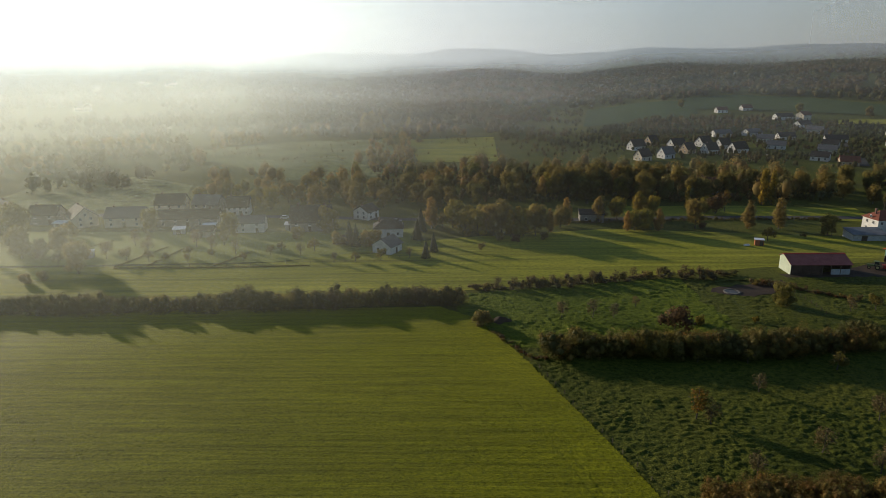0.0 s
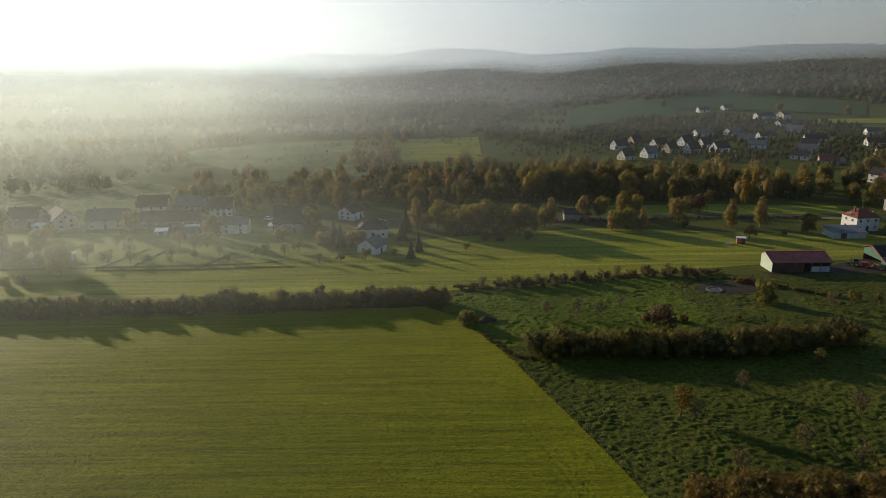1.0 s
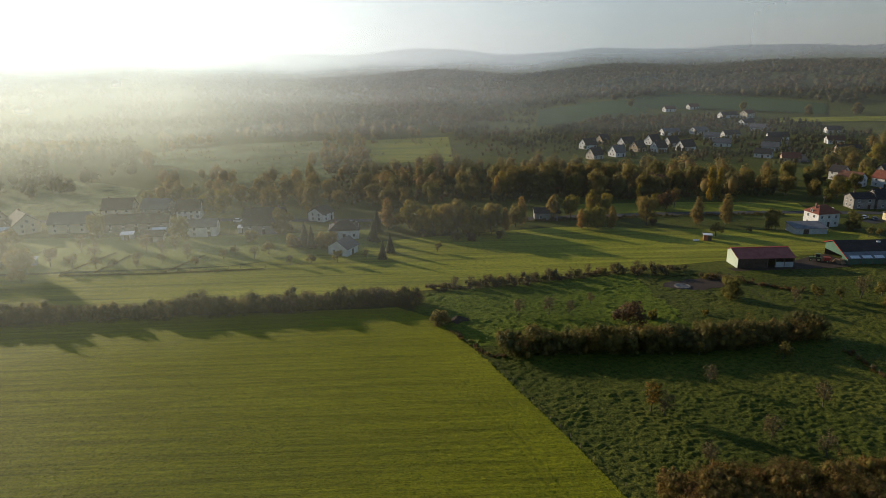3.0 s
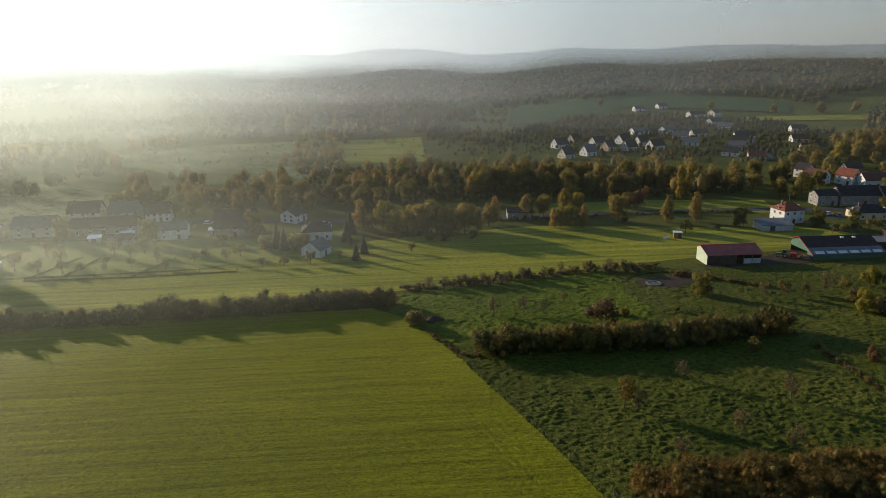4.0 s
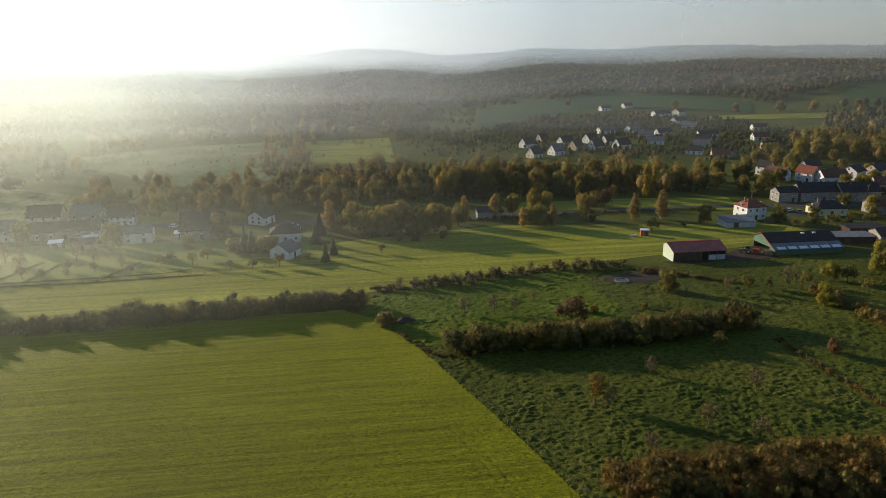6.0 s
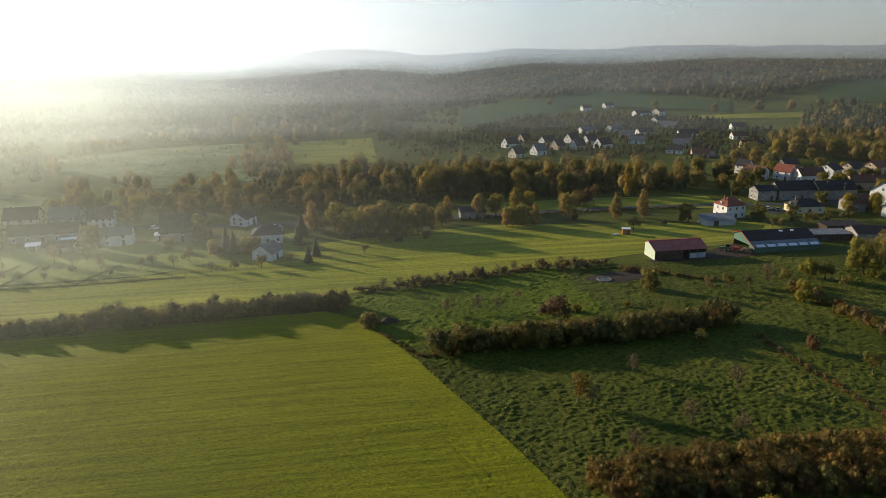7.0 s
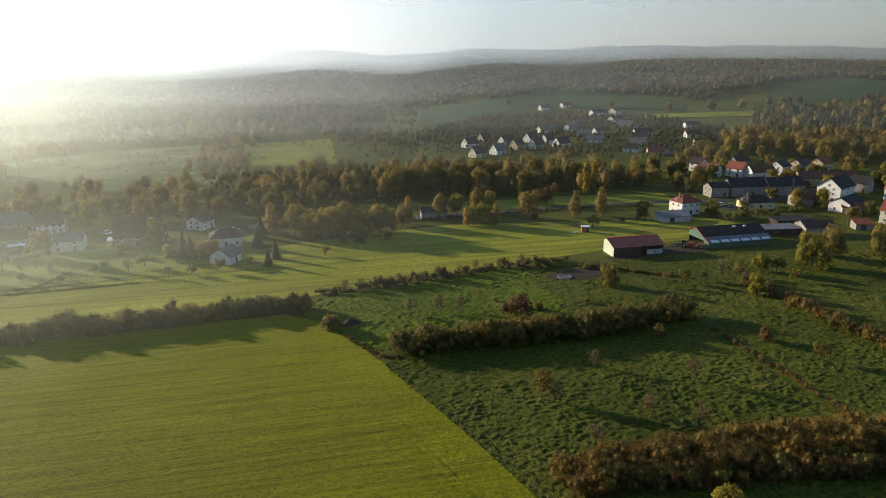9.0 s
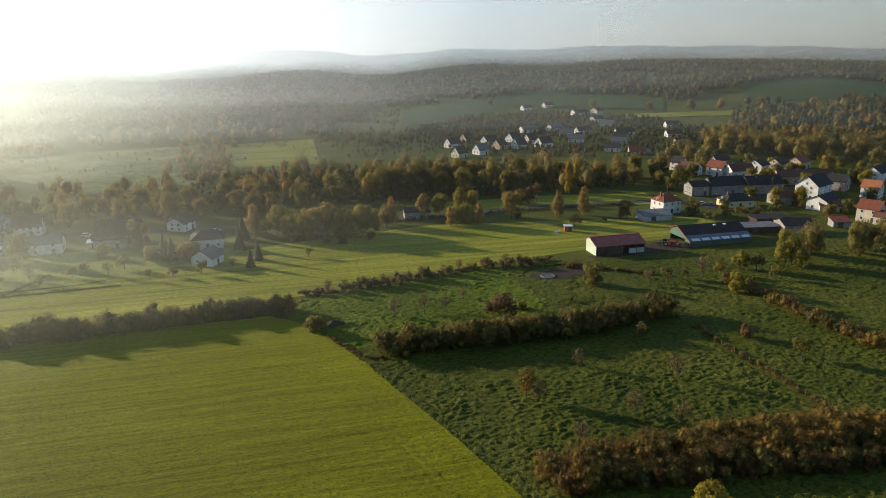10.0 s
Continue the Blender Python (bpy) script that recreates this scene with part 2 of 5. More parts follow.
GOLD = (1 + 5 ** 0.5) / 2
BALL = np.array([(-1, GOLD, 0), (1, GOLD, 0), (-1, -GOLD, 0), (1, -GOLD, 0), (0, -1, GOLD), (0, 1, GOLD), (0, -1, -GOLD), (0, 1, -GOLD), (GOLD, 0, -1), (GOLD, 0, 1), (-GOLD, 0, -1), (-GOLD, 0, 1)]) / math.hypot(1, GOLD)
SIDES = np.array([[k for k in t] for t in ((0, 11, 5), (0, 5, 1), (0, 1, 7), (0, 7, 10), (0, 10, 11), (1, 5, 9), (5, 11, 4), (11, 10, 2), (10, 7, 6), (7, 1, 8), (3, 9, 4), (3, 4, 2), (3, 2, 6), (3, 6, 8), (3, 8, 9), (4, 9, 5), (2, 4, 11), (6, 2, 10), (8, 6, 7), (9, 8, 1))])


def clump_mesh(name, mat, centres, normals, sizes, rng, cores=None, wild=0.45, round_off=0.7):
    """Many small leaf clumps as one mesh, over the dense inner parts of a crown (rows of centre and radii).
    round_off: how far the clumps share the rounding of the crown instead of their own tilt."""
    n = len(centres)
    a = normals + rng.normal(0, wild, (n, 3))
    a /= np.linalg.norm(a, axis=1, keepdims=True) + 1e-9
    u = np.cross(a, rng.normal(0, 1, (n, 3)))
    u /= np.linalg.norm(u, axis=1, keepdims=True) + 1e-9
    w = np.cross(a, u)
    s = sizes[:, None]
    leaf = np.stack([centres - u * s * 0.5 - w * s * 0.3, centres + u * s * 0.5 - w * s * 0.3 * rng.uniform(0, 1, (n, 1)), centres + w * s * 0.55 + a * s * 0.15], 1)
    points, faces = leaf.reshape(-1, 3), np.arange(3 * n).reshape(n, 3)
    bend = normals * round_off + a * (1 - round_off)
    bend = np.repeat(bend / (np.linalg.norm(bend, axis=1, keepdims=True) + 1e-9), 3, axis=0)
    if cores is not None:
        cores = np.array(cores, float)
        lump = cores[:, None, :3] + BALL[None] * cores[:, None, 3:] * rng.uniform(0.75, 1.1, (len(cores), 12, 1))
        faces = np.concatenate([faces, (SIDES[None] + 12 * np.arange(len(cores))[:, None, None] + len(points)).reshape(-1, 3)])
        points = np.concatenate([points, lump.reshape(-1, 3)])
        bend = np.concatenate([bend, np.tile(BALL, (len(cores), 1))])
    me = bpy.data.meshes.new(name)
    me.from_pydata(points.tolist(), [], faces.tolist())
    me.polygons.foreach_set("use_smooth", [True] * len(faces))
    me.normals_split_custom_set_from_vertices(bend.tolist())
    me.materials.append(mat)
    return me


def shell(rng, lobes, n, inner=0.55):
    """Points in the outer part of some ellipsoids, with outward normals."""
    lobes = np.array(lobes, float)
    weight = (lobes[:, 3] * lobes[:, 5]) ** 1.0
    pick = lobes[rng.choice(len(lobes), n, p=weight / weight.sum())]
    d = rng.normal(0, 1, (n, 3))
    d /= np.linalg.norm(d, axis=1, keepdims=True)
    rad = rng.uniform(inner, 1.0, n)[:, None] ** 0.7
    return pick[:, :3] + d * pick[:, 3:] * rad, d


def smooth(ob):
    for p in ob.data.polygons:
        p.use_smooth = True
    return ob


# ---- the land ----
def ease(a, b, v):
    u = np.clip((v - a) / (b - a), 0.0, 1.0)
    return u * u * (3 - 2 * u)


def height(x, y):
    """Height of the land: a flat valley, a wooded hill behind it, far ridges."""
    x, y = np.asarray(x, float), np.asarray(y, float)
    r, az = np.hypot(x, y), np.degrees(np.arctan2(x, y))
    front = ease(-75, -60, az) * (1 - ease(75, 90, az))
    hill = ease(-28, -5, az)
    crest = 46 - 29 * ease(-22, -10, az) * (1 - ease(8, 20, az)) + 4 * np.sin(az / 5.5 + 0.8) + 2 * np.sin(az / 2.3)
    roll = 4.5 * np.sin(x / 150 + 1.0) * np.sin(y / 190) + 3 * np.sin(x / 61) * np.sin(y / 83 + 2)
    z = ease(540, 1450, r) * (crest * hill + 12 * (1 - hill)) + ease(620, 950, r) * roll * (1 - ease(1500, 1900, r))
    z = z - ease(1450, 2100, r) * 24 * hill
    z = z + ease(2000, 2800, r) * (34 + 9 * np.sin(az / 5.0 + 0.5) + 5 * np.sin(az / 2.1))
    far = 54 + 13 * np.cos((az + 3) / 4.6) * np.exp(-((az - 5) / 30) ** 2) + 5 * np.sin(az / 1.9) + 3 * np.sin(az / 0.83 + 1)
    z = z + ease(2800, 3950, r) * far * 0.85 * (0.55 + 0.45 * ease(-22, -8, az)) * (1 - 0.35 * ease(25, 45, az))
    return z * front


def sheet(name, points, rows, cols, mat):
    """A mesh from a grid of points, row by row."""
    faces = [(r * cols + c, r * cols + c + 1, (r + 1) * cols + c + 1, (r + 1) * cols + c) for r in range(rows - 1) for c in range(cols - 1)]
    me = bpy.data.meshes.new(name)
    me.from_pydata(points, [], faces)
    me.materials.append(mat)
    return tagged(smooth(new(name, me)), kind="structure")


def build_ground():
    rings = [0.5 + 24.5 * k / 4 for k in range(5)] + [25 * (4950 / 25) ** (k / 120) for k in range(1, 121)]
    angles = [-180 + 3 * k for k in range(36)] + [-72 + 0.75 * k for k in range(192)] + [72 + 3 * k for k in range(37)]
    points = []
    for r in rings:
        for a in angles:
            x, y = r * math.sin(radians(a)), r * math.cos(radians(a))
            points.append((x, y, float(height(x, y))))
    return sheet("ground", points, len(rings), len(angles), M_GROUND)


def loft(name, near, far, mat, lift=0.03, steps=24, across=None):
    """A strip of land between two lines of as many points, laid on the land."""
    def along(line, u):
        v = u * (len(line) - 1)
        k = min(int(v), len(line) - 2)
        return [line[k][i] + (line[k + 1][i] - line[k][i]) * (v - k) for i in (0, 1)]
    across = across or steps
    points = []
    for r in range(steps + 1):
        for c in range(across + 1):
            p, q = along(near, c / across), along(far, c / across)
            x, y = (p[i] + (q[i] - p[i]) * r / steps for i in (0, 1))
            points.append((x, y, float(height(x, y)) + lift))
    return sheet(name, points, steps + 1, across + 1, mat)


def grains(x, y, seed):
    """Smooth random values from 0 to 1 over the plane."""
    i, j = np.floor(x), np.floor(y)
    u, v = x - i, y - j
    u, v = u * u * (3 - 2 * u), v * v * (3 - 2 * v)

    def at(p, q):
        w = np.sin(p * 127.1 + q * 311.7 + seed * 74.7) * 43758.5453
        return w - np.floor(w)
    return (at(i, j) * (1 - u) + at(i + 1, j) * u) * (1 - v) + (at(i, j + 1) * (1 - u) + at(i + 1, j + 1) * u) * v


EDGE_Y = [-60, 30, 62, 90.8, 99.2, 108.3, 118.3, 129.6, 143.3, 159, 164, 173, 177, 184]
EDGE_X = [92, 54, 44.5, 36.2, 34.0, 31.4, 28.3, 24.7, 20.5, 14.8, 12.1, 8.2, 3.5, -4]


def edge_x(y):
    """The crop field's edge towards the pastures."""
    return np.interp(y, EDGE_Y, EDGE_X)


def tufted(x, y):
    """Grazed grass: hummocks and tussocks."""
    worn = np.clip(grains(x / 9, y / 7, 5) * 1.2, 0.6, 0.85)
    worn = worn * np.clip((np.abs(x - 107.5) - 0.5) / 2.5, 0.1, 1)
    return worn * (0.22 * grains(x / 2.6, y / 1.5, 1) + 0.55 * np.clip(grains(x / 1.15, y / 0.62, 2) - 0.4, 0, 1) + 0.5 * np.clip(grains(x / 0.62, y / 0.46, 3) - 0.4, 0, 1))


def drilled(x, y):
    """Young crop in drilled rows, turned along the edge on the headland."""
    inward = edge_x(y) - x
    across = np.where(inward < 8.5, inward * 0.93, y + 0.07 * x)
    along = np.where(inward < 8.5, y, x)
    rows = grains(along / 14, across / 0.75, 4) * 0.10 + grains(along / 30, across / 2.6, 6) * 0.06
    return rows + 0.08 * np.clip(grains(x / 0.95, y / 0.55, 7) - 0.4, 0, 1) + 0.12 * grains(x / 0.55, y / 0.42, 8) - 0.10 * np.exp(-((np.abs(inward - 9.5) - 0.9) / 0.35) ** 2)


def sward(name, region, cell, lift, mat, keep):
    """A sheet of grass with its real relief, where keep() says."""
    x0, y0, x1, y1 = region
    xs, ys = np.arange(x0, x1 + cell, cell), np.arange(y0, y1 + cell, cell)
    gx, gy = np.meshgrid(xs, ys)
    relief = drilled if mat == M_CROP else tufted
    gz = relief(gx, gy) + lift
    cols = len(xs)
    r, c = np.nonzero(keep((gx + cell / 2)[:-1, :-1], (gy + cell / 2)[:-1, :-1]))
    k = r * cols + c
    faces = np.stack([k, k + 1, k + cols + 1, k + cols], 1)
    used, back = np.unique(faces, return_inverse=True)
    me = bpy.data.meshes.new(name)
    me.from_pydata(np.stack([gx, gy, gz], 2).reshape(-1, 3)[used].tolist(), [], back.reshape(-1, 4).tolist())
    me.materials.append(mat)
    return tagged(smooth(new(name, me)), kind="structure")


def in_crop(x, y):
    return (x < edge_x(y)) & (y < 181 + 0.02 * x)


def in_lush(x, y):
    return (y > 152.5) & (x < 70 + 10 * grains(x / 5, y / 4, 9)) & (y < 192 + (x - 8) * 0.2)


def in_pasture(x, y):
    yard = ((x - 97) / 17) ** 2 + ((y - 195) / 7.5) ** 2 < 1
    return (x > edge_x(y)) & ~yard & (y < np.interp(x, [8, 30, 56, 82, 100, 130, 190, 235], [192, 195, 200, 202, 205, 205, 205, 205])) & (y < 192 + (x - 8) * 0.14)


build_ground()
tagged(loft("crop_field", [(-420, -60), (-150, -60), (88, -60)], [(-420, 176), (-150, 178), (2, 178)], M_CROP, 0.03), "bright green field of young drilled crop", "field")
tagged(sward("crop_sward", (-128, 58, 50, 126), 0.3, 0.06, M_CROP, in_crop), "young green crop in drilled rows", "field")
tagged(sward("crop_sward", (-152, 126, 28, 184), 0.6, 0.06, M_CROP, in_crop), "young green crop in drilled rows", "field")
tagged(sward("pasture_sward", (8, 58, 152, 126), 0.3, 0.05, M_GROUND, in_pasture), "tussocky grazed pasture grass", "pasture")
tagged(sward("pasture_sward", (4, 126, 236, 206), 0.45, 0.05, M_GROUND, in_pasture), "tussocky grazed pasture grass", "pasture")
tagged(sward("lush_pasture", (4, 152, 81, 206), 0.45, 0.1, M_LUSH, lambda x, y: in_lush(x, y) & (x > edge_x(y))), "bright green pasture beside the hedge", "pasture")
tagged(loft("mown_meadow", [(-420, 186), (-150, 186), (-20, 189), (50, 205), (111, 217), (190, 226)], [(-420, 214), (-150, 221), (-60, 224), (0, 256), (70, 270), (185, 250)], M_MEADOW, 0.05), "mown green meadow with tractor lines", "meadow")
tagged(loft("garden_lawns", [(-330, 221), (-150, 223), (-60, 226), (-8, 246)], [(-330, 275), (-150, 270), (-60, 268), (-12, 272)], M_GARDEN, 0.08), "pale garden lawns behind the village houses", "lawn")
tagged(loft("pale_field", [(-175, 468), (-146, 450), (-123, 424), (-93, 384), (-73, 391), (-48, 385), (-30, 399)], [(-189, 501), (-170, 533), (-148, 546), (-131, 560), (-106, 569), (-69, 575), (-41, 578)], M_PALE, 0.15), "pale frosted pasture among trees", "field")
tagged(loft("misty_field", [(-226, 304), (-185, 308), (-150, 312), (-128, 316)], [(-230, 400), (-195, 404), (-168, 392), (-140, 372)], M_PALE, 0.15), "small pale pasture behind the village", "field")
tagged(loft("striped_field", [(-16, 450), (38, 452)], [(-30, 575), (45, 590)], M_MEADOW, 0.2), "green field with mowing stripes", "field")
tagged(loft("hill_field", [(268, 752), (345, 729), (393, 696), (432, 660)], [(300, 850), (368, 865), (432, 810), (475, 728)], M_FARFIELD, 0.8), "smooth green crop field on the hill", "field")
tagged(loft("upper_field", [(540, 672), (615, 640), (690, 606)], [(625, 765), (770, 803), (800, 712)], M_FARFIELD, 0.8), "dark green field sloping up to the wood", "field")
tagged(loft("narrow_field", [(366, 628), (436, 609), (510, 590)], [(380, 652), (455, 637), (535, 625)], M_MEADOW, 0.5), "narrow sunny strip of meadow", "field")
tagged(loft("slope_field", [(136, 655), (194, 676), (262, 695)], [(175, 826), (241, 841), (300, 818)], M_FARFIELD, 0.8), "dark green crop field on the slope", "field")
tagged(loft("road_meadow", [(82, 291), (140, 287), (186, 278)], [(84, 312), (140, 312), (192, 305)], M_MEADOW, 0.06), "sunny meadow strip behind the road", "meadow")
tagged(loft("farmyard", [(112, 203), (122, 204.5), (135, 205), (146, 206), (153, 207)], [(110, 209), (122, 209), (136, 214), (147, 220), (154, 222)], M_MUD, 0.09), "brown trodden mud of the farmyard", "farmyard")
tagged(loft("trodden_ground", [(81, 191.5), (83, 189), (86, 187.6), (89, 188.6), (92, 187.4), (95, 189.6), (99, 190.2), (103, 193.5), (107, 194.2), (110, 198), (113, 201)], [(81.5, 192.5), (83, 195.5), (86, 197.2), (89, 196.6), (92, 199), (95, 198.6), (99, 200.8), (103, 201), (107, 203.5), (110, 204), (112, 206)], M_MUD, 0.07, 16, 40), "dark trodden soil round the trough", "bare soil")
ROAD = [(-420, 297), (-150, 297), (-82, 293), (-18, 286), (60, 283), (118, 286), (175, 284), (260, 272)]
tagged(loft("road", ROAD, [(x, y + 5.5) for x, y in ROAD], M_ROAD, 0.1, 2, 60), "grey asphalt village road", "road")


STREET = [(262, 424), (290, 479), (308, 527), (321, 570), (338, 610)]
tagged(loft("estate_street", STREET, [(x + 8, y - 3) for x, y in STREET], M_ROAD, 0.6, 4, 30), "grey asphalt street of the housing estate", "road")
SIDE = [(200, 262), (225, 272), (262, 280), (330, 288)]
tagged(loft("village_street", SIDE, [(x - 2, y + 6) for x, y in SIDE], M_ROAD, 0.12, 2, 30), "grey asphalt lane between the houses", "road")


# ---- buildings ----
WIN_FRAME = Mesh().box(-0.55, -0.05, 0, -0.45, 0.02, 1.3).box(0.45, -0.05, 0, 0.55, 0.02, 1.3).box(-0.45, -0.05, 0, 0.45, 0.02, 0.1).box(-0.45, -0.05, 1.2, 0.45, 0.02, 1.3).box(-0.04, -0.05, 0.1, 0.04, 0.02, 1.2).box(-0.62, -0.12, -0.08, 0.62, 0.02, 0.0).data("window", M_FRAME)
WIN_PANE = Mesh().box(-0.45, -0.015, 0.1, -0.04, 0.01, 1.2).box(0.04, -0.015, 0.1, 0.45, 0.01, 1.2).data("pane", M_GLASS)
DOOR_LEAF = Mesh().box(-0.5, -0.05, 0, 0.5, 0.02, 2.05).box(-0.6, -0.03, 0, -0.5, 0.02, 2.15).box(0.5, -0.03, 0, 0.6, 0.02, 2.15).box(-0.5, -0.03, 2.05, 0.5, 0.02, 2.15).data("door", M_DOOR)
COLOUR_WORDS = {"white": "white rendered", "cream": "cream rendered", "grey": "grey stone", "tan": "tan rendered", "yellow": "pale yellow"}
ROOF_WORDS = {"slate": "a dark slate roof", "grey_tile": "a pale grey tiled roof", "brown_tile": "a brown tiled roof", "red_tile": "a red tiled roof", "orange_tile": "an orange tiled roof"}


def gable_roof(length, depth, eave, rise, over=0.45, thick=0.22):
    mesh = Mesh()
    slope = rise / (depth / 2)
    for side in (-1, 1):
        y1 = side * (depth / 2 + over)
        z1 = eave - slope * over
        section = [(y1, z1 + 0.03), (0, eave + rise + 0.03), (0, eave + rise + 0.03 + thick), (y1, z1 + 0.03 + thick)]
        mesh.prism(section[::side], lambda p: (-length / 2 - over, p[0], p[1]), lambda p: (length / 2 + over, p[0], p[1]))
    return mesh


def hip_roof(length, depth, eave, rise, over=0.45):
    l, d = length / 2 + over, depth / 2 + over
    r = max(0.3, length / 2 - depth / 2 * 0.85)
    e, t = eave + 0.03, eave + rise
    mesh = Mesh()
    a, b, c, f = (-l, -d, e + 0.15), (l, -d, e + 0.15), (l, d, e + 0.15), (-l, d, e + 0.15)
    p, q = (-r, 0, t), (r, 0, t)
    mesh.face(a, b, q, p).face(c, f, p, q).face(b, c, q).face(f, a, p)
    return mesh.box(-l, -d, e, l, d, e + 0.15)


def put_windows(owner, length, depth, eave, rise, rows, cols):
    storey = eave / rows
    spots = []
    for row in range(rows):
        z = row * storey + min(0.95, storey * 0.34)
        for c in range(cols):
            x = -length / 2 + length * (c + 0.5) / cols
            if row == 0 and c == cols // 2:
                part("door", DOOR_LEAF, None, owner, m=pose(x, -depth / 2 - 0.03, 0.05))
            else:
                spots.append(pose(x, -depth / 2 - 0.03, z))
        for s in (-1, 1):
            for y in (-depth / 5, depth / 5):
                spots.append(pose(s * (length / 2 + 0.03), y, z, 0, 0, 90 * s))
    if rise > 2.7:
        for s in (-1, 1):
            spots.append(pose(s * (length / 2 + 0.03), 0, eave + 0.3, 0, 0, 90 * s))
    for m in spots:
        w = part("window", WIN_FRAME, None, owner, m=m)
        part("pane", WIN_PANE, None, w)


def house(x, y, turn, length, depth, eave, rise, wall, roof, cols=3, rows=2, hip=0, chimneys=1):
    label = COLOUR_WORDS[wall] + (" house under " if eave > 3.3 else " low house under ") + ROOF_WORDS[roof]
    h = thing("house", label, "house", pose(x, y, float(height(x, y)) - 0.05, 0, 0, turn), "village houses")
    l, d = length / 2, depth / 2
    if hip:
        body = Mesh().box(-l, -d, -0.6, l, d, eave)
        part("roof", hip_roof(length, depth, eave, rise), ROOFS[roof], h)
    else:
        body = Mesh().prism([(-d, -0.6), (d, -0.6), (d, eave), (0, eave + rise), (-d, eave)], lambda p: (-l, p[0], p[1]), lambda p: (l, p[0], p[1]))
        part("roof", gable_roof(length, depth, eave, rise), ROOFS[roof], h)
    part("wall", body, WALLS[wall], h)
    put_windows(h, length, depth, eave, rise, rows, cols)
    for k in range(chimneys):
        cx = (-0.32 if k == 0 else 0.34) * length
        part("chimney", Mesh().box(cx - 0.28, -0.32, eave + rise * 0.6, cx + 0.28, 0.32, eave + rise + 0.7).box(cx - 0.34, -0.38, eave + rise + 0.7, cx + 0.34, 0.38, eave + rise + 0.8), M_BRICK, h)
    return h


# the village along the road
house(-109.1, 282.5, 4, 25.4, 9, 3.6, 2.9, "grey", "slate", cols=5, rows=2, hip=0, chimneys=2)
house(-125.8, 306.3, 3, 13.0, 10, 4.6, 4, "cream", "slate", cols=3, rows=2, hip=0, chimneys=1)
house(-109.0, 306.8, -6, 12.0, 10, 4.4, 3.6, "grey", "grey_tile", cols=3, rows=2, hip=0, chimneys=1)
house(-93.6, 302.1, 6, 10.0, 9, 4.2, 4, "white", "slate", cols=4, rows=2, hip=0, chimneys=1)
house(-79.5, 271.2, 5, 11.3, 9, 4.2, 2.2, "white", "grey_tile", cols=2, rows=2, hip=0, chimneys=1)
house(-55.0, 274.0, 2, 16.4, 12, 4.2, 5.8, "grey", "slate", cols=3, rows=2, hip=0, chimneys=2)
house(-34.2, 292.2, 60, 8.0, 8, 3.6, 2.4, "white", "slate", cols=2, rows=2, hip=0, chimneys=1)
house(-21.9, 262.3, 3, 11.5, 9, 3.6, 3.2, "white", "slate", cols=3, rows=1, hip=1, chimneys=1)
house(-20.6, 238.9, 62, 7.7, 8, 3, 2.6, "white", "grey_tile", cols=1, rows=1, hip=0, chimneys=0)
house(-136.0, 282.4, 4, 15.8, 10, 4.2, 3.6, "cream", "grey_tile", cols=3, rows=2, hip=0, chimneys=1)
house(-156.2, 283.1, -50, 12.8, 10, 4.4, 3.8, "cream", "slate", cols=3, rows=2, hip=0, chimneys=1)
house(-173.2, 286.8, 3, 12.1, 9, 4.5, 3.4, "grey", "slate", cols=2, rows=2, hip=0, chimneys=1)
house(-195.8, 296.0, -40, 14.8, 9, 4.5, 3.4, "cream", "slate", cols=2, rows=2, hip=0, chimneys=1)
house(-208.2, 285.6, 3, 16.6, 9, 4.5, 3.4, "grey", "slate", cols=2, rows=2, hip=0, chimneys=1)
house(-96.8, 262.7, 5, 8.2, 6, 2.6, 1.6, "grey", "slate", cols=1, rows=1, hip=0, chimneys=0)
# the village by the farm
house(177.2, 263.2, 8, 10.1, 8.5, 5.6, 3.2, "white", "red_tile", cols=3, rows=2, hip=1, chimneys=1)
house(261.8, 340.0, -64, 9.6, 9, 5.0, 3.4, "white", "red_tile", cols=2, rows=2, hip=0, chimneys=1)
house(270.1, 331.2, -4, 14.4, 9, 4.2, 3.4, "white", "brown_tile", cols=3, rows=1, hip=0, chimneys=1)
house(290.8, 340.4, 26, 10.9, 9, 5, 3, "white", "slate", cols=2, rows=2, hip=0, chimneys=1)
house(306.8, 342.3, 24, 11.9, 9, 5, 3, "tan", "slate", cols=2, rows=2, hip=0, chimneys=1)
house(324.9, 345.0, 24, 13.2, 9, 4.6, 3, "tan", "red_tile", cols=2, rows=2, hip=0, chimneys=1)
house(289.2, 302.9, -14, 30.7, 9, 4.6, 3, "tan", "brown_tile", cols=5, rows=1, hip=0, chimneys=1)
house(214.6, 293.1, -4, 9.7, 8, 5, 2, "grey", "slate", cols=2, rows=2, hip=0, chimneys=1)
house(230.3, 292.8, -3, 19.5, 10, 5, 3.6, "grey", "slate", cols=4, rows=1, hip=0, chimneys=1)
house(250.2, 289.4, -3, 19.8, 10, 5, 3.6, "grey", "slate", cols=4, rows=1, hip=0, chimneys=1)
house(215.7, 264.6, -6, 13.8, 9, 3.2, 3, "yellow", "slate", cols=3, rows=1, hip=1, chimneys=1)
house(240.2, 262.3, -4, 10.0, 9, 4.2, 3.4, "grey", "brown_tile", cols=2, rows=1, hip=0, chimneys=1)
house(265.7, 270.5, 24, 16.1, 11, 7, 4.4, "white", "slate", cols=3, rows=3, hip=0, chimneys=1)
house(251.1, 248.7, 24, 14.4, 9, 4.4, 2.4, "white", "slate", cols=2, rows=1, hip=0, chimneys=1)
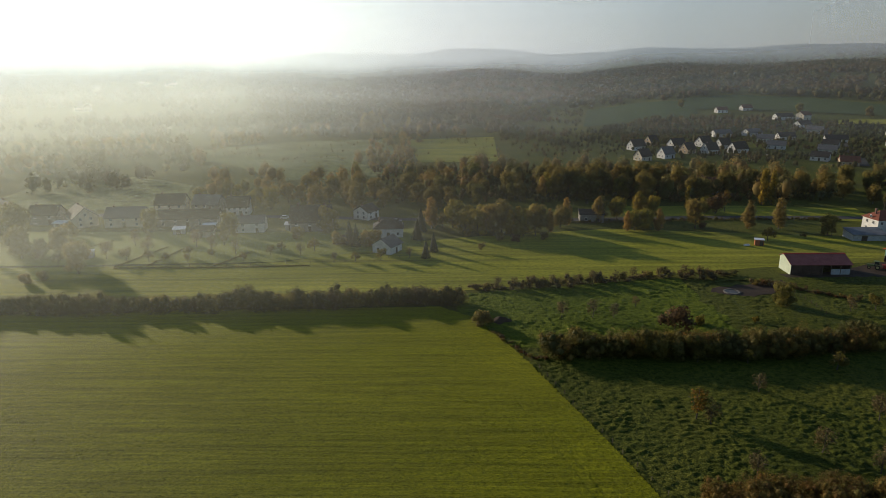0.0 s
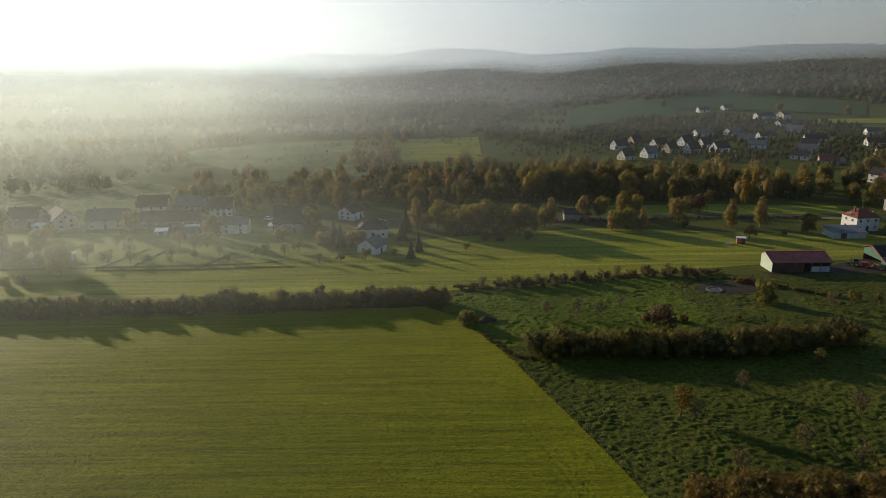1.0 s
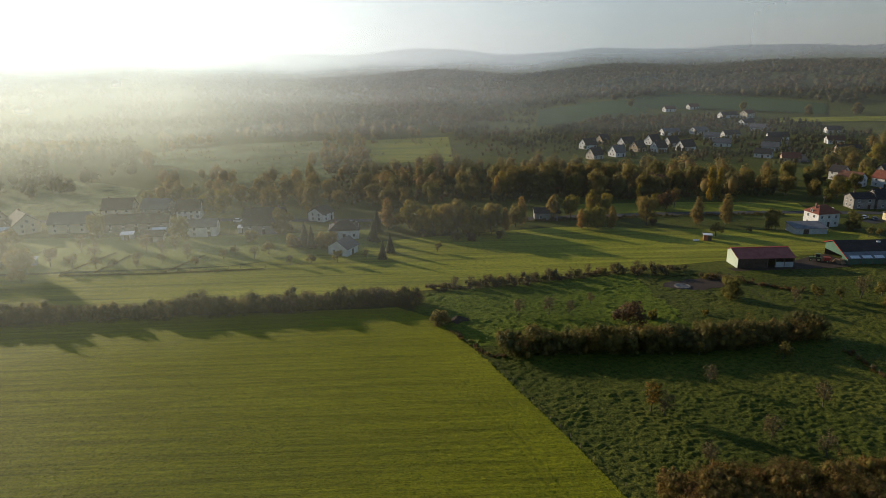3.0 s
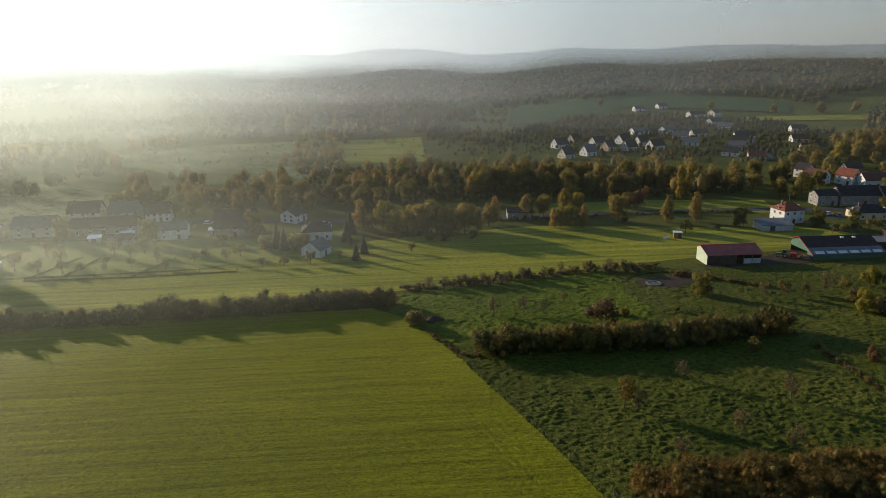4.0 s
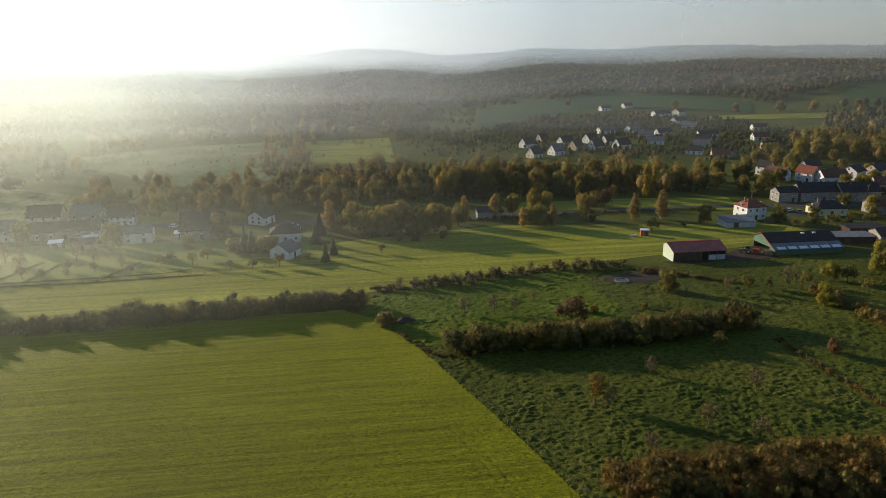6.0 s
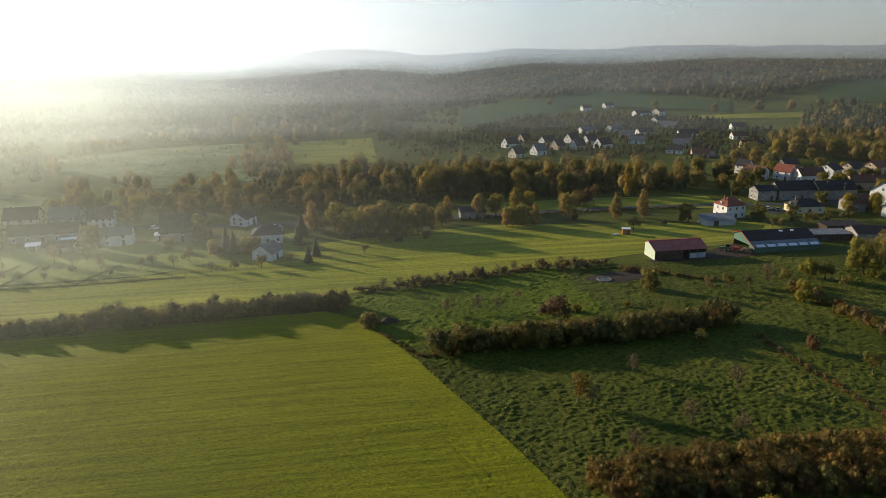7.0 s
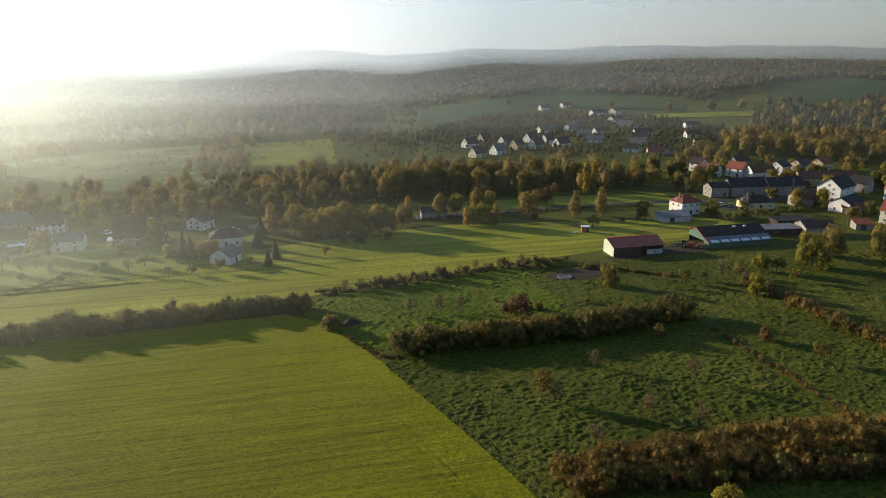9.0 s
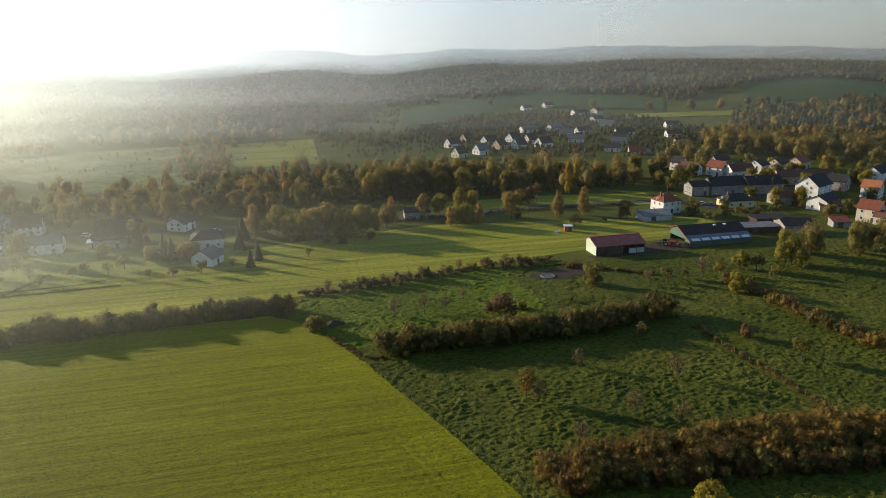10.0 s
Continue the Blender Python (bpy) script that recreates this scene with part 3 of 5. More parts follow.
house(251.4, 243.6, -32, 11.9, 8, 3, 1.8, "cream", "brown_tile", cols=2, rows=1, hip=0, chimneys=0)
house(293.6, 262.2, -62, 8.0, 8.5, 5.4, 3.2, "white", "orange_tile", cols=2, rows=2, hip=0, chimneys=1)
house(251.5, 223.5, -62, 8.4, 9, 5.8, 3.2, "cream", "red_tile", cols=2, rows=2, hip=0, chimneys=2)
house(251.6, 216.6, -62, 6.2, 7, 3.5, 2.4, "cream", "brown_tile", cols=2, rows=1, hip=0, chimneys=1)
house(334.1, 298.0, 26, 12.8, 9, 5.2, 3.2, "white", "slate", cols=2, rows=2, hip=0, chimneys=1)
house(293.5, 283.1, -60, 9.4, 9, 5, 3, "grey", "slate", cols=2, rows=2, hip=0, chimneys=1)
house(289.4, 374.6, -4, 9.8, 8, 3.2, 2.8, "grey", "slate", cols=2, rows=1, hip=0, chimneys=1)
house(246.3, 345.0, -62, 11.6, 9, 4.6, 3, "white", "brown_tile", cols=2, rows=2, hip=0, chimneys=1)
house(251.3, 363.4, -62, 7.6, 8, 5, 3, "white", "slate", cols=2, rows=2, hip=0, chimneys=1)
house(137.9, 344.7, -40, 10.2, 9, 4.6, 3.4, "grey", "brown_tile", cols=2, rows=2, hip=0, chimneys=1)
house(64.5, 284.5, -6, 10.0, 8, 3.6, 1.4, "grey", "slate", cols=2, rows=1, hip=0, chimneys=0)
# the estate on the slope: steep gabled houses below, low ones above
for x, y, turn, long_, deep, wall, roof in (
        (146, 504, 24, 11, 8.4, "white", "slate"),
        (165, 529, 26, 8, 8, "tan", "slate"),
        (178, 509, 24, 12, 8.6, "white", "slate"),
        (203, 521, 26, 10, 8.4, "white", "slate"),
        (213, 508, 24, 10, 8.4, "white", "slate"),
        (215, 486, 22, 12, 8.6, "white", "slate"),
        (178, 485, 30, 9, 8, "tan", "slate"),
        (136, 452, 28, 9, 8, "cream", "slate"),
        (155, 462, 24, 9, 8, "white", "grey_tile"),
        (193, 482, 24, 10, 8, "white", "slate")):
    house(x, y + 3, turn, long_, deep, 3.4, 4.4, wall, roof, cols=2, rows=1)
for x, y, turn, long_, deep, wall, roof in (
        (238, 574, 8, 15, 9.5, "white", "grey_tile"),
        (266, 578, 20, 14, 9.5, "white", "grey_tile"),
        (261, 542, -30, 12, 9, "white", "grey_tile"),
        (252, 505, -30, 13, 10, "white", "grey_tile"),
        (282, 552, 6, 14, 7, "white", "slate"),
        (277, 480, -34, 12, 9, "white", "grey_tile"),
        (254, 447, -38, 11, 9, "white", "slate"),
        (312, 532, -14, 16, 8, "white", "slate"),
        (295, 508, -40, 11, 9, "white", "slate"),
        (337, 670, 10, 18, 9, "white", "slate"),
        (353, 662, 24, 11, 9, "cream", "brown_tile"),
        (331, 620, 20, 14, 8, "white", "slate"),
        (324, 586, -36, 13, 9, "white", "grey_tile"),
        (297, 724, 10, 12, 7, "white", "brown_tile"),
        (328, 735, 14, 12, 7, "white", "brown_tile"),
        (261, 426, -20, 11, 9, "tan", "red_tile"),
        (375, 557, -10, 11, 8, "white", "slate"),
        (343, 505, -14, 12, 9, "white", "brown_tile"),
        (323, 459, -8, 16, 8, "tan", "slate")):
    house(x, y + 3, turn, long_, deep, 5.0 if wall == "cream" else 3.0, 2.9, wall, roof, cols=3, rows=2 if wall == "cream" else 1)

# the far village in the mist
for k in range(16):
    far_x, far_y = -420 - 31 * ((k * 7) % 16), 800 + 43 * ((k * 11) % 16)
    house(far_x, far_y, -20 + 13 * (k % 4), 14, 10, 5, 3.6, ["white", "cream", "white"][k % 3], "grey_tile", cols=2, rows=1)


# ---- trees ----
def limbs(rng, tall, spread, fork, girth, count=7, sides=6, twigs=3):
    """A tapered trunk with forking limbs."""
    m = Mesh()
    tip = Vector((rng.normal(0, 0.15), rng.normal(0, 0.15), fork))
    m.tube((0, 0, -0.3), tip, girth, girth * 0.72, sides)
    m.tube(tip, (tip.x * 1.5, tip.y * 1.5, tall * 0.9), girth * 0.6, girth * 0.12, sides)
    for k in range(count):
        a = 2 * math.pi * (k + rng.uniform(-0.3, 0.3)) / count
        z0 = fork + (tall * 0.6 - fork) * rng.uniform(0, 0.8)
        base = Vector((tip.x, tip.y, max(fork * 0.9, z0)))
        end = base + Vector((math.cos(a) * spread * rng.uniform(0.55, 0.9), math.sin(a) * spread * rng.uniform(0.55, 0.9), (tall - base.z) * rng.uniform(0.3, 0.7)))
        mid = base.lerp(end, 0.5) + Vector((0, 0, rng.uniform(0.0, 0.5)))
        m.tube(base, mid, girth * 0.38, girth * 0.24, 5).tube(mid, end, girth * 0.24, girth * 0.06, 5)
        for _ in range(twigs):
            tw = end + Vector(rng.normal(0, spread * 0.28, 3))
            m.tube(mid.lerp(end, rng.uniform(0.2, 0.9)), tw, girth * 0.1, girth * 0.03, 4)
    return m


def lobes_of(rng, tall, spread, low, count, round_=0.5):
    """Overlapping lumps that make an uneven crown."""
    out = [(0, 0, (tall + low) / 2, spread * 0.62, spread * 0.62, (tall - low) * 0.46)]
    for k in range(count):
        a = rng.uniform(0, 2 * math.pi)
        z = rng.uniform(low + (tall - low) * 0.1, tall - (tall - low) * 0.2)
        reach = spread * rng.uniform(0.35, 0.72) * (1 - round_ * abs((z - low) / (tall - low) - 0.42))
        s = spread * rng.uniform(0.26, 0.46)
        out.append((math.cos(a) * reach, math.sin(a) * reach, z, s, s, s * rng.uniform(0.8, 1.3)))
    return out


# kind: tall, spread, low, leaf count, leaf size, leaves, bark, trunk girth, label, category
KINDS = {
    "broad": (13.5, 5.6, 0.6, 4800, 0.40, L_OLIVE, M_BARK, 0.3, "large broadleaved tree in olive autumn leaf", "tree"),
    "green": (11, 5.0, 0.4, 4400, 0.37, L_GREEN, M_BARK, 0.28, "round tree in dull green leaf", "tree"),
    "lime": (11.5, 5.0, 0.4, 5000, 0.37, L_LIME, M_BARK, 0.28, "leafy autumn tree turning yellow-green", "tree"),
    "yellow": (10, 3.4, 0.5, 2400, 0.36, L_YELLOW, M_BARK, 0.22, "slender tree in bright yellow leaf", "tree"),
    "orange": (11.5, 3.7, 0.5, 2800, 0.34, L_ORANGE, M_PALE_BARK, 0.2, "slim birch in orange autumn leaf", "birch tree"),
    "poplar": (15, 2.1, 1.0, 1687, 0.44, L_YELLOW, M_BARK, 0.25, "tall narrow poplar in yellow leaf", "poplar tree"),
    "tall": (15.5, 6.0, 0.6, 5000, 0.42, L_OLIVE, M_BARK, 0.32, "tall broadleaved tree turning brown", "tree"),
    "rusty": (7.2, 2.1, 1.6, 518, 0.37, L_RUSTY, M_BARK, 0.16, "old fruit tree with rusty and yellow leaves", "fruit tree"),
    "bare": (6.2, 2.4, 1.5, 620, 0.26, L_TWIG, M_BARK, 0.14, "old fruit tree, nearly bare", "fruit tree"),
    "apple": (4.6, 2.4, 1.3, 591, 0.37, L_APPLE, M_BARK, 0.16, "small fruit tree with thin yellowing leaves", "fruit tree"),
    "bush": (4.2, 3.0, 0.1, 984, 0.40, L_OLIVE, M_BARK, 0.12, "dense rounded bush of olive leaves", "bush"),
    "redbush": (4.6, 3.2, 0.1, 984, 0.40, L_RUSSET, M_BARK, 0.12, "russet thorn bush on grass", "bush"),
    "goldbush": (3.2, 2.0, 0.1, 591, 0.36, L_YELLOW, M_BARK, 0.1, "small bush in golden leaf", "bush"),
    "conifer": (9, 2.4, 0.4, 1687, 0.40, L_DARK, M_BARK, 0.2, "dark green conifer beside the houses", "conifer"),
}
MADE = {}


def crown_data(kind, rng):
    tall, spread, low, count, leaf, mat = KINDS[kind][:6]
    if kind == "conifer":
        u = rng.uniform(0, 1, count) ** 0.6
        a = rng.uniform(0, 2 * math.pi, count)
        reach = spread * u * rng.uniform(0.55, 1.05, count)
        c = np.stack([reach * np.cos(a), reach * np.sin(a), low + (tall - low) * (1 - u) - 0.2 * reach], 1)
        d = np.stack([np.cos(a), np.sin(a), np.full(count, 0.5)], 1)
    elif kind == "poplar":
        lobes = [(rng.normal(0, 0.4), rng.normal(0, 0.4), 1.5 + 1.45 * k, spread * (0.85 - 0.055 * abs(k - 3)), spread * (0.85 - 0.055 * abs(k - 3)), 1.7) for k in range(9)]
        c, d = shell(rng, lobes, count)
    elif kind in ("orange", "yellow"):
        lobes = []
        for k in range(15):
            u = (k + 0.5) / 15
            wide = spread * (0.62 + 0.3 * math.sin(u * 2.6)) * (1 - 0.66 * max(0.0, u - 0.4) / 0.6)
            a = rng.uniform(0, 2 * math.pi)
            out = wide * rng.uniform(0.1, 0.45)
            size = wide * rng.uniform(0.6, 0.85)
            lobes.append((out * math.cos(a), out * math.sin(a), low + (tall - low) * (0.08 + 0.88 * u), size, size, size * rng.uniform(0.8, 1.2)))
        c, d = shell(rng, lobes, count, 0.6)
        c[:, 2] = np.maximum(c[:, 2], 0.15)
    else:
        lobes = lobes_of(rng, tall, spread, low, 6 if tall < 5 else 15)
        c, d = shell(rng, lobes, count, 0.35 if kind in ("bare", "apple", "rusty") else 0.6)
        c[:, 2] = np.maximum(c[:, 2], 0.15)
    cores = None
    if kind not in ("bare", "apple", "rusty", "conifer"):
        cores = np.array(lobes) * np.array([1, 1, 1, 0.64, 0.64, 0.64])
    return clump_mesh("crown", mat, c, d, leaf * rng.uniform(0.6, 1.5, count), rng, cores)


def tree(kind, x, y, size=1.0, variant=0):
    """A tree of a kind; the first one of a variant is built, the others are copies."""
    key = (kind, variant % 3)
    spin = (x * 37.7 + y * 11.3) % 360
    z = float(height(x, y))
    m = pose(x, y, z, 0, 0, spin)
    if key not in MADE:
        rng = np.random.default_rng(sum(map(ord, kind)) * 7 + key[1])
        tall, spread, low, count, leaf, mat, bark, girth, label, category = KINDS[kind]
        t = thing("bush" if "bush" in kind else "tree", label, category, m, category + "s")
        part("trunk", limbs(rng, tall, spread, max(low, tall * 0.16), girth, 9 if kind == "bare" else 6, 6 if kind in ("bare", "apple", "rusty") else 5, 3 if kind in ("bare", "apple", "rusty") else 1), bark, t)
        part("crown", crown_data(kind, rng), mat, t)
        t.matrix_basis = m @ Matrix.Diagonal((size, size, size, 1))
        MADE[key] = t, size
        return t
    first, was = MADE[key]
    k = size / was
    return copy_thing(first, m @ Matrix.Diagonal((k, k, k, 1)))


def trees(kinds, spots):
    for k, (x, y, size) in enumerate(spots):
        tree(kinds[k % len(kinds)], x, y, size, k)


# large trees round the village houses
trees(["broad", "green", "tall", "lime", "broad"], [(205.5, 313.9, 0.8), (207.3, 305.9, 0.7), (216, 312, 0.85), (225, 321, 0.9), (238, 330, 0.75), (236, 360, 0.9), (228, 352, 1.0), (252.8, 376, 0.9), (265, 358, 0.7), (270, 368, 0.9), (279.5, 399.9, 1.1), (289.9, 406.1, 1.1), (275.7, 388, 0.9), (313.8, 419.6, 1.2), (307.8, 395, 1.0), (326.8, 415.1, 1.2), (218, 338, 0.9), (210, 345, 1.0), (222, 366, 1.0)])
trees(["green", "bush", "broad"], [(204.1, 257.5, 0.55), (232.5, 256.0, 1.1), (276.6, 288.1, 0.7), (281.7, 292.8, 0.6), (242.5, 236.0, 1.2), (280.8, 250.7, 0.6), (313.6, 291.8, 0.9), (309.8, 320.1, 0.8), (325.8, 323.8, 0.9), (345.7, 309.8, 0.8)])
trees(["broad", "tall", "broad", "lime", "green"], [(322.3, 426.7, 1.1), (340.1, 432.5, 1.2), (335.8, 410, 1.1), (350, 407.1, 1.3), (354.5, 395, 1.3), (356.1, 384.6, 1.1), (352.8, 372.1, 1.2), (366.6, 376, 1.2), (361, 363.1, 1.0), (378.2, 371.3, 1.2), (375.9, 353.9, 1.1), (384.7, 355.3, 1.2), (378.5, 338.6, 1.0), (392, 338, 1.1)])
# old fruit trees in the pastures
trees(["rusty"], [(50.0, 118.3, 1.1)])
trees(["bare"], [(52.1, 116.3, 0.9), (85.7, 117.4, 1.0), (68.4, 106.3, 0.95), (75.1, 100.0, 0.9), (53.3, 98.9, 0.9), (67.4, 129.1, 0.8), (55.0, 179.7, 0.6), (46.7, 171.6, 0.8), (40.9, 171.9, 1.0), (32.4, 172.0, 0.9)])
trees(["apple"], [(59.5, 143.7, 0.75), (71.1, 143.0, 0.9), (89.8, 139.5, 1.05), (120.0, 117.9, 1.1)])
trees(["redbush"], [(115.6, 132.0, 0.75), (60.8, 163.7, 1.5), (140, 106, 1.0)])
trees(["green"], [(97.5, 180.5, 0.72)])
trees(["bush"], [(9.9, 168.0, 1.05), (11.6, 168.6, 0.8)])
trees(["goldbush"], [(68.7, 166.8, 0.9), (65.0, 168.5, 0.7), (84.0, 168.0, 0.6)])
trees(["apple", "bare"], [(121.5, 176.2, 1.0), (113.8, 175.2, 0.8), (128.5, 176.5, 1.0), (135.4, 177.4, 1.25), (142.1, 177.8, 1.1)])
trees(["lime", "apple"], [(152.3, 180.6, 0.65), (156.3, 177.8, 1.4), (136.3, 162.0, 0.6), (156.1, 169.1, 1.0), (172.1, 179.8, 1.2)])
trees(["broad", "green", "broad"], [(186, 187, 1.05), (204, 185.0, 0.95), (216, 183.0, 1.0), (211, 189.0, 0.9), (183.5, 193.0, 0.6), (224, 182, 1.0)])
for k, (x, y) in enumerate(((13, 195.4), (17, 196), (22, 197), (29, 197.2), (31.5, 197.4), (34, 198.4), (43, 200.4), (47, 200), (49.5, 201.6), (55, 203), (58, 203.6), (61, 204.4), (66, 205.4), (70, 207), (78, 206.5), (83, 206), (87, 207))):
    tree("bare" if k % 4 else "bush", x, y, 0.55 + 0.3 * ((k * 37) % 10) / 10, k)
# trees on the meadow and beside the houses
trees(["apple"], [(13.9, 236.9, 0.8), (125.2, 249.0, 1.3), (140.7, 253.1, 0.6), (153.8, 256.3, 0.8)])
trees(["conifer"], [(-6.1, 230.1, 0.75), (-10.1, 254.6, 1.0), (-9.0, 268.1, 1.1), (-3.5, 238.0, 0.8), (-33.0, 246.0, 1.0), (-36.0, 249.0, 1.1)])
trees(["bush"], [(-29.5, 245.5, 1.5), (-40.0, 247.0, 1.3), (-26.0, 252.0, 1.2)])
# the row behind the meadow
trees(["orange", "apple", "lime"], [(-4.8, 272.2, 1.2), (-0.1, 273.7, 1.4), (4.3, 272.5, 1.1)])
trees(["lime", "lime", "broad", "yellow", "lime", "broad", "orange"], [(9.2, 264.9, 0.95), (14.3, 262.4, 1.0), (20.1, 259.9, 1.0), (26.8, 258.2, 1.1), (32.1, 259.2, 1.05), (37.1, 259.5, 1.0), (43.4, 264.4, 0.9), (11, 270, 0.95), (17, 268, 1.0), (24, 266, 1.1), (31, 266, 1.1), (38, 267, 1.0), (49, 272, 0.8)])
trees(["orange"], [(51.9, 275.1, 1.1), (67.0, 281.7, 1.0), (126.1, 268.2, 1.1), (138.3, 267.8, 1.18), (88.0, 265.7, 0.85), (75.5, 266.2, 0.75)])
trees(["lime", "lime", "yellow", "lime"], [(78.5, 266.5, 0.85), (82.5, 266.5, 0.9), (86.3, 287.4, 1.25), (76.2, 286.4, 0.95), (91, 285, 1.0)])
trees(["green", "broad"], [(69, 288, 0.9), (104.5, 269.5, 1.0), (153.0, 258.0, 0.85)])
trees(["poplar"], [(152.1, 313.0, 1.2), (156.8, 313.5, 1.12), (112.7, 303.0, 0.8)])
trees(["redbush", "rusty", "lime"], [(123.0, 296.0, 1.8), (129.0, 300.0, 1.5), (118.5, 298.0, 0.7), (107.0, 268.5, 0.65)])


# ---- hedges ----
SHRUBS = {}


def shrub_mesh(key, mat, variant):
    if (key, variant) not in SHRUBS:
        rng = np.random.default_rng(100 + variant * 13 + len(SHRUBS))
        lobes = lobes_of(rng, 1.0, 0.62, 0.0, 13, 0.2)
        fine = key in ("autumn", "bramble")
        c, d = shell(rng, lobes, 2400 if fine else 2200, 0.45)
        c[:, 2] = np.clip(c[:, 2], 0.01, 1.15)
        SHRUBS[key, variant] = clump_mesh("shrub", mat, c, d, (0.029 if fine else 0.034) * rng.uniform(0.5, 1.7, len(c)), rng, (np.array(lobes) * np.array([1, 1, 1, 0.6, 0.6, 0.6]))[:6], 0.9, 0.75)
    return SHRUBS[key, variant]


def hedge(label, line, tall, wide, palette, gap=1.6, ragged=0.25, seed=1):
    """A hedge of shrubs that overlap along a line."""
    rng = np.random.default_rng(seed)
    h = thing("hedge", label, "hedge", pose(line[0][0], line[0][1], 0))
    for (x0, y0), (x1, y1) in zip(line, line[1:]):
        n = max(1, round(math.hypot(x1 - x0, y1 - y0) / gap))
        for k in range(n):
            u = (k + rng.uniform(0.2, 0.8)) / n
            off = rng.uniform(-0.5, 0.5) * wide
            dx, dy = -(y1 - y0), x1 - x0
            s = off / math.hypot(dx, dy)
            t = tall * (1 + ragged * rng.normal()) * (1 - 0.25 * abs(off) / wide)
            t = min(max(t, tall * 0.45), tall * 1.5)
            w = max(t * rng.uniform(0.75, 1.1), gap * 1.4)
            key = palette[rng.integers(len(palette))]
            x, y = x0 + (x1 - x0) * u + dx * s, y0 + (y1 - y0) * u + dy * s
            m = pose(x - line[0][0], y - line[0][1], -0.1, 0, 0, rng.uniform(0, 360)) @ Matrix.Diagonal((w, w, t, 1))
            part("shrub", shrub_mesh(key, PALETTE[key], int(rng.integers(4))), None, h, m=m)
    return h


PALETTE = {"bramble": L_BRAMBLE, "hedge": L_HEDGE, "autumn": L_AUTUMN, "olive": L_OLIVE, "green": L_GREEN, "russet": L_RUSSET, "twig": L_TWIG, "gold": L_YELLOW, "lime": L_LIME, "orange": L_ORANGE}
hedge("tall dark field hedge of olive and brown shrubs", [(-190, 176), (-124, 178), (-93, 178.5), (-61, 179.5), (-30, 182), (-9, 185), (5, 184.5)], 5.2, 4.5, ["hedge", "hedge", "hedge", "twig", "olive"], 0.8, 0.2, 3)
hedge("thick dark hedge across the pasture", [(25, 149.5), (38, 148), (56, 148), (79, 148), (106, 152.5)], 6.0, 5.0, ["hedge", "hedge", "olive", "hedge", "autumn"], 0.75, 0.14, 5)
hedge("ragged row of thorn bushes along the meadow", [(8, 195), (20, 196.5), (34, 198), (54, 202), (71, 207), (84, 205), (96, 208)], 3.0, 2.5, ["twig", "hedge", "twig", "twig"], 2.3, 0.4, 7)
hedge("broad russet and olive autumn hedge", [(43, 89), (54, 91), (70, 90.5), (87, 89.5), (100, 88.5), (109, 86), (118, 80), (150, 70)], 4.7, 9.0, ["autumn", "autumn", "bramble", "autumn"], 0.36, 0.12, 9)
hedge("deep scrub of russet and olive brambles before the autumn hedge", [(44, 87.8), (60, 86.5), (72, 84.5), (88, 82.5), (102, 79.5), (114, 76)], 3.6, 4.5, ["autumn", "bramble", "hedge", "russet"], 0.55, 0.15, 19)
hedge("russet hedge between two pastures", [(140.3, 172), (141, 156), (141, 138), (142, 124), (146, 112), (152, 100)], 3.6, 3.5, ["autumn", "twig", "autumn", "hedge"], 1.0, 0.25, 11)
hedge("scrub along the farm track", [(96, 200), (106, 196), (112, 190), (122, 183)], 1.8, 2.0, ["twig", "russet", "olive"], 1.2, 0.3, 13)
hedge("low dark hedge along the road", [(44, 281.5), (62, 280), (90, 281.5), (118, 283.5), (150, 283.5), (172, 282)], 1.3, 1.2, ["hedge", "twig", "hedge"], 0.9, 0.35, 17)
hedge("low growth along the field fence", [(12, 164), (20.7, 147), (25, 146)], 1.0, 1.0, ["olive", "twig", "russet"], 1.2, 0.3, 15)


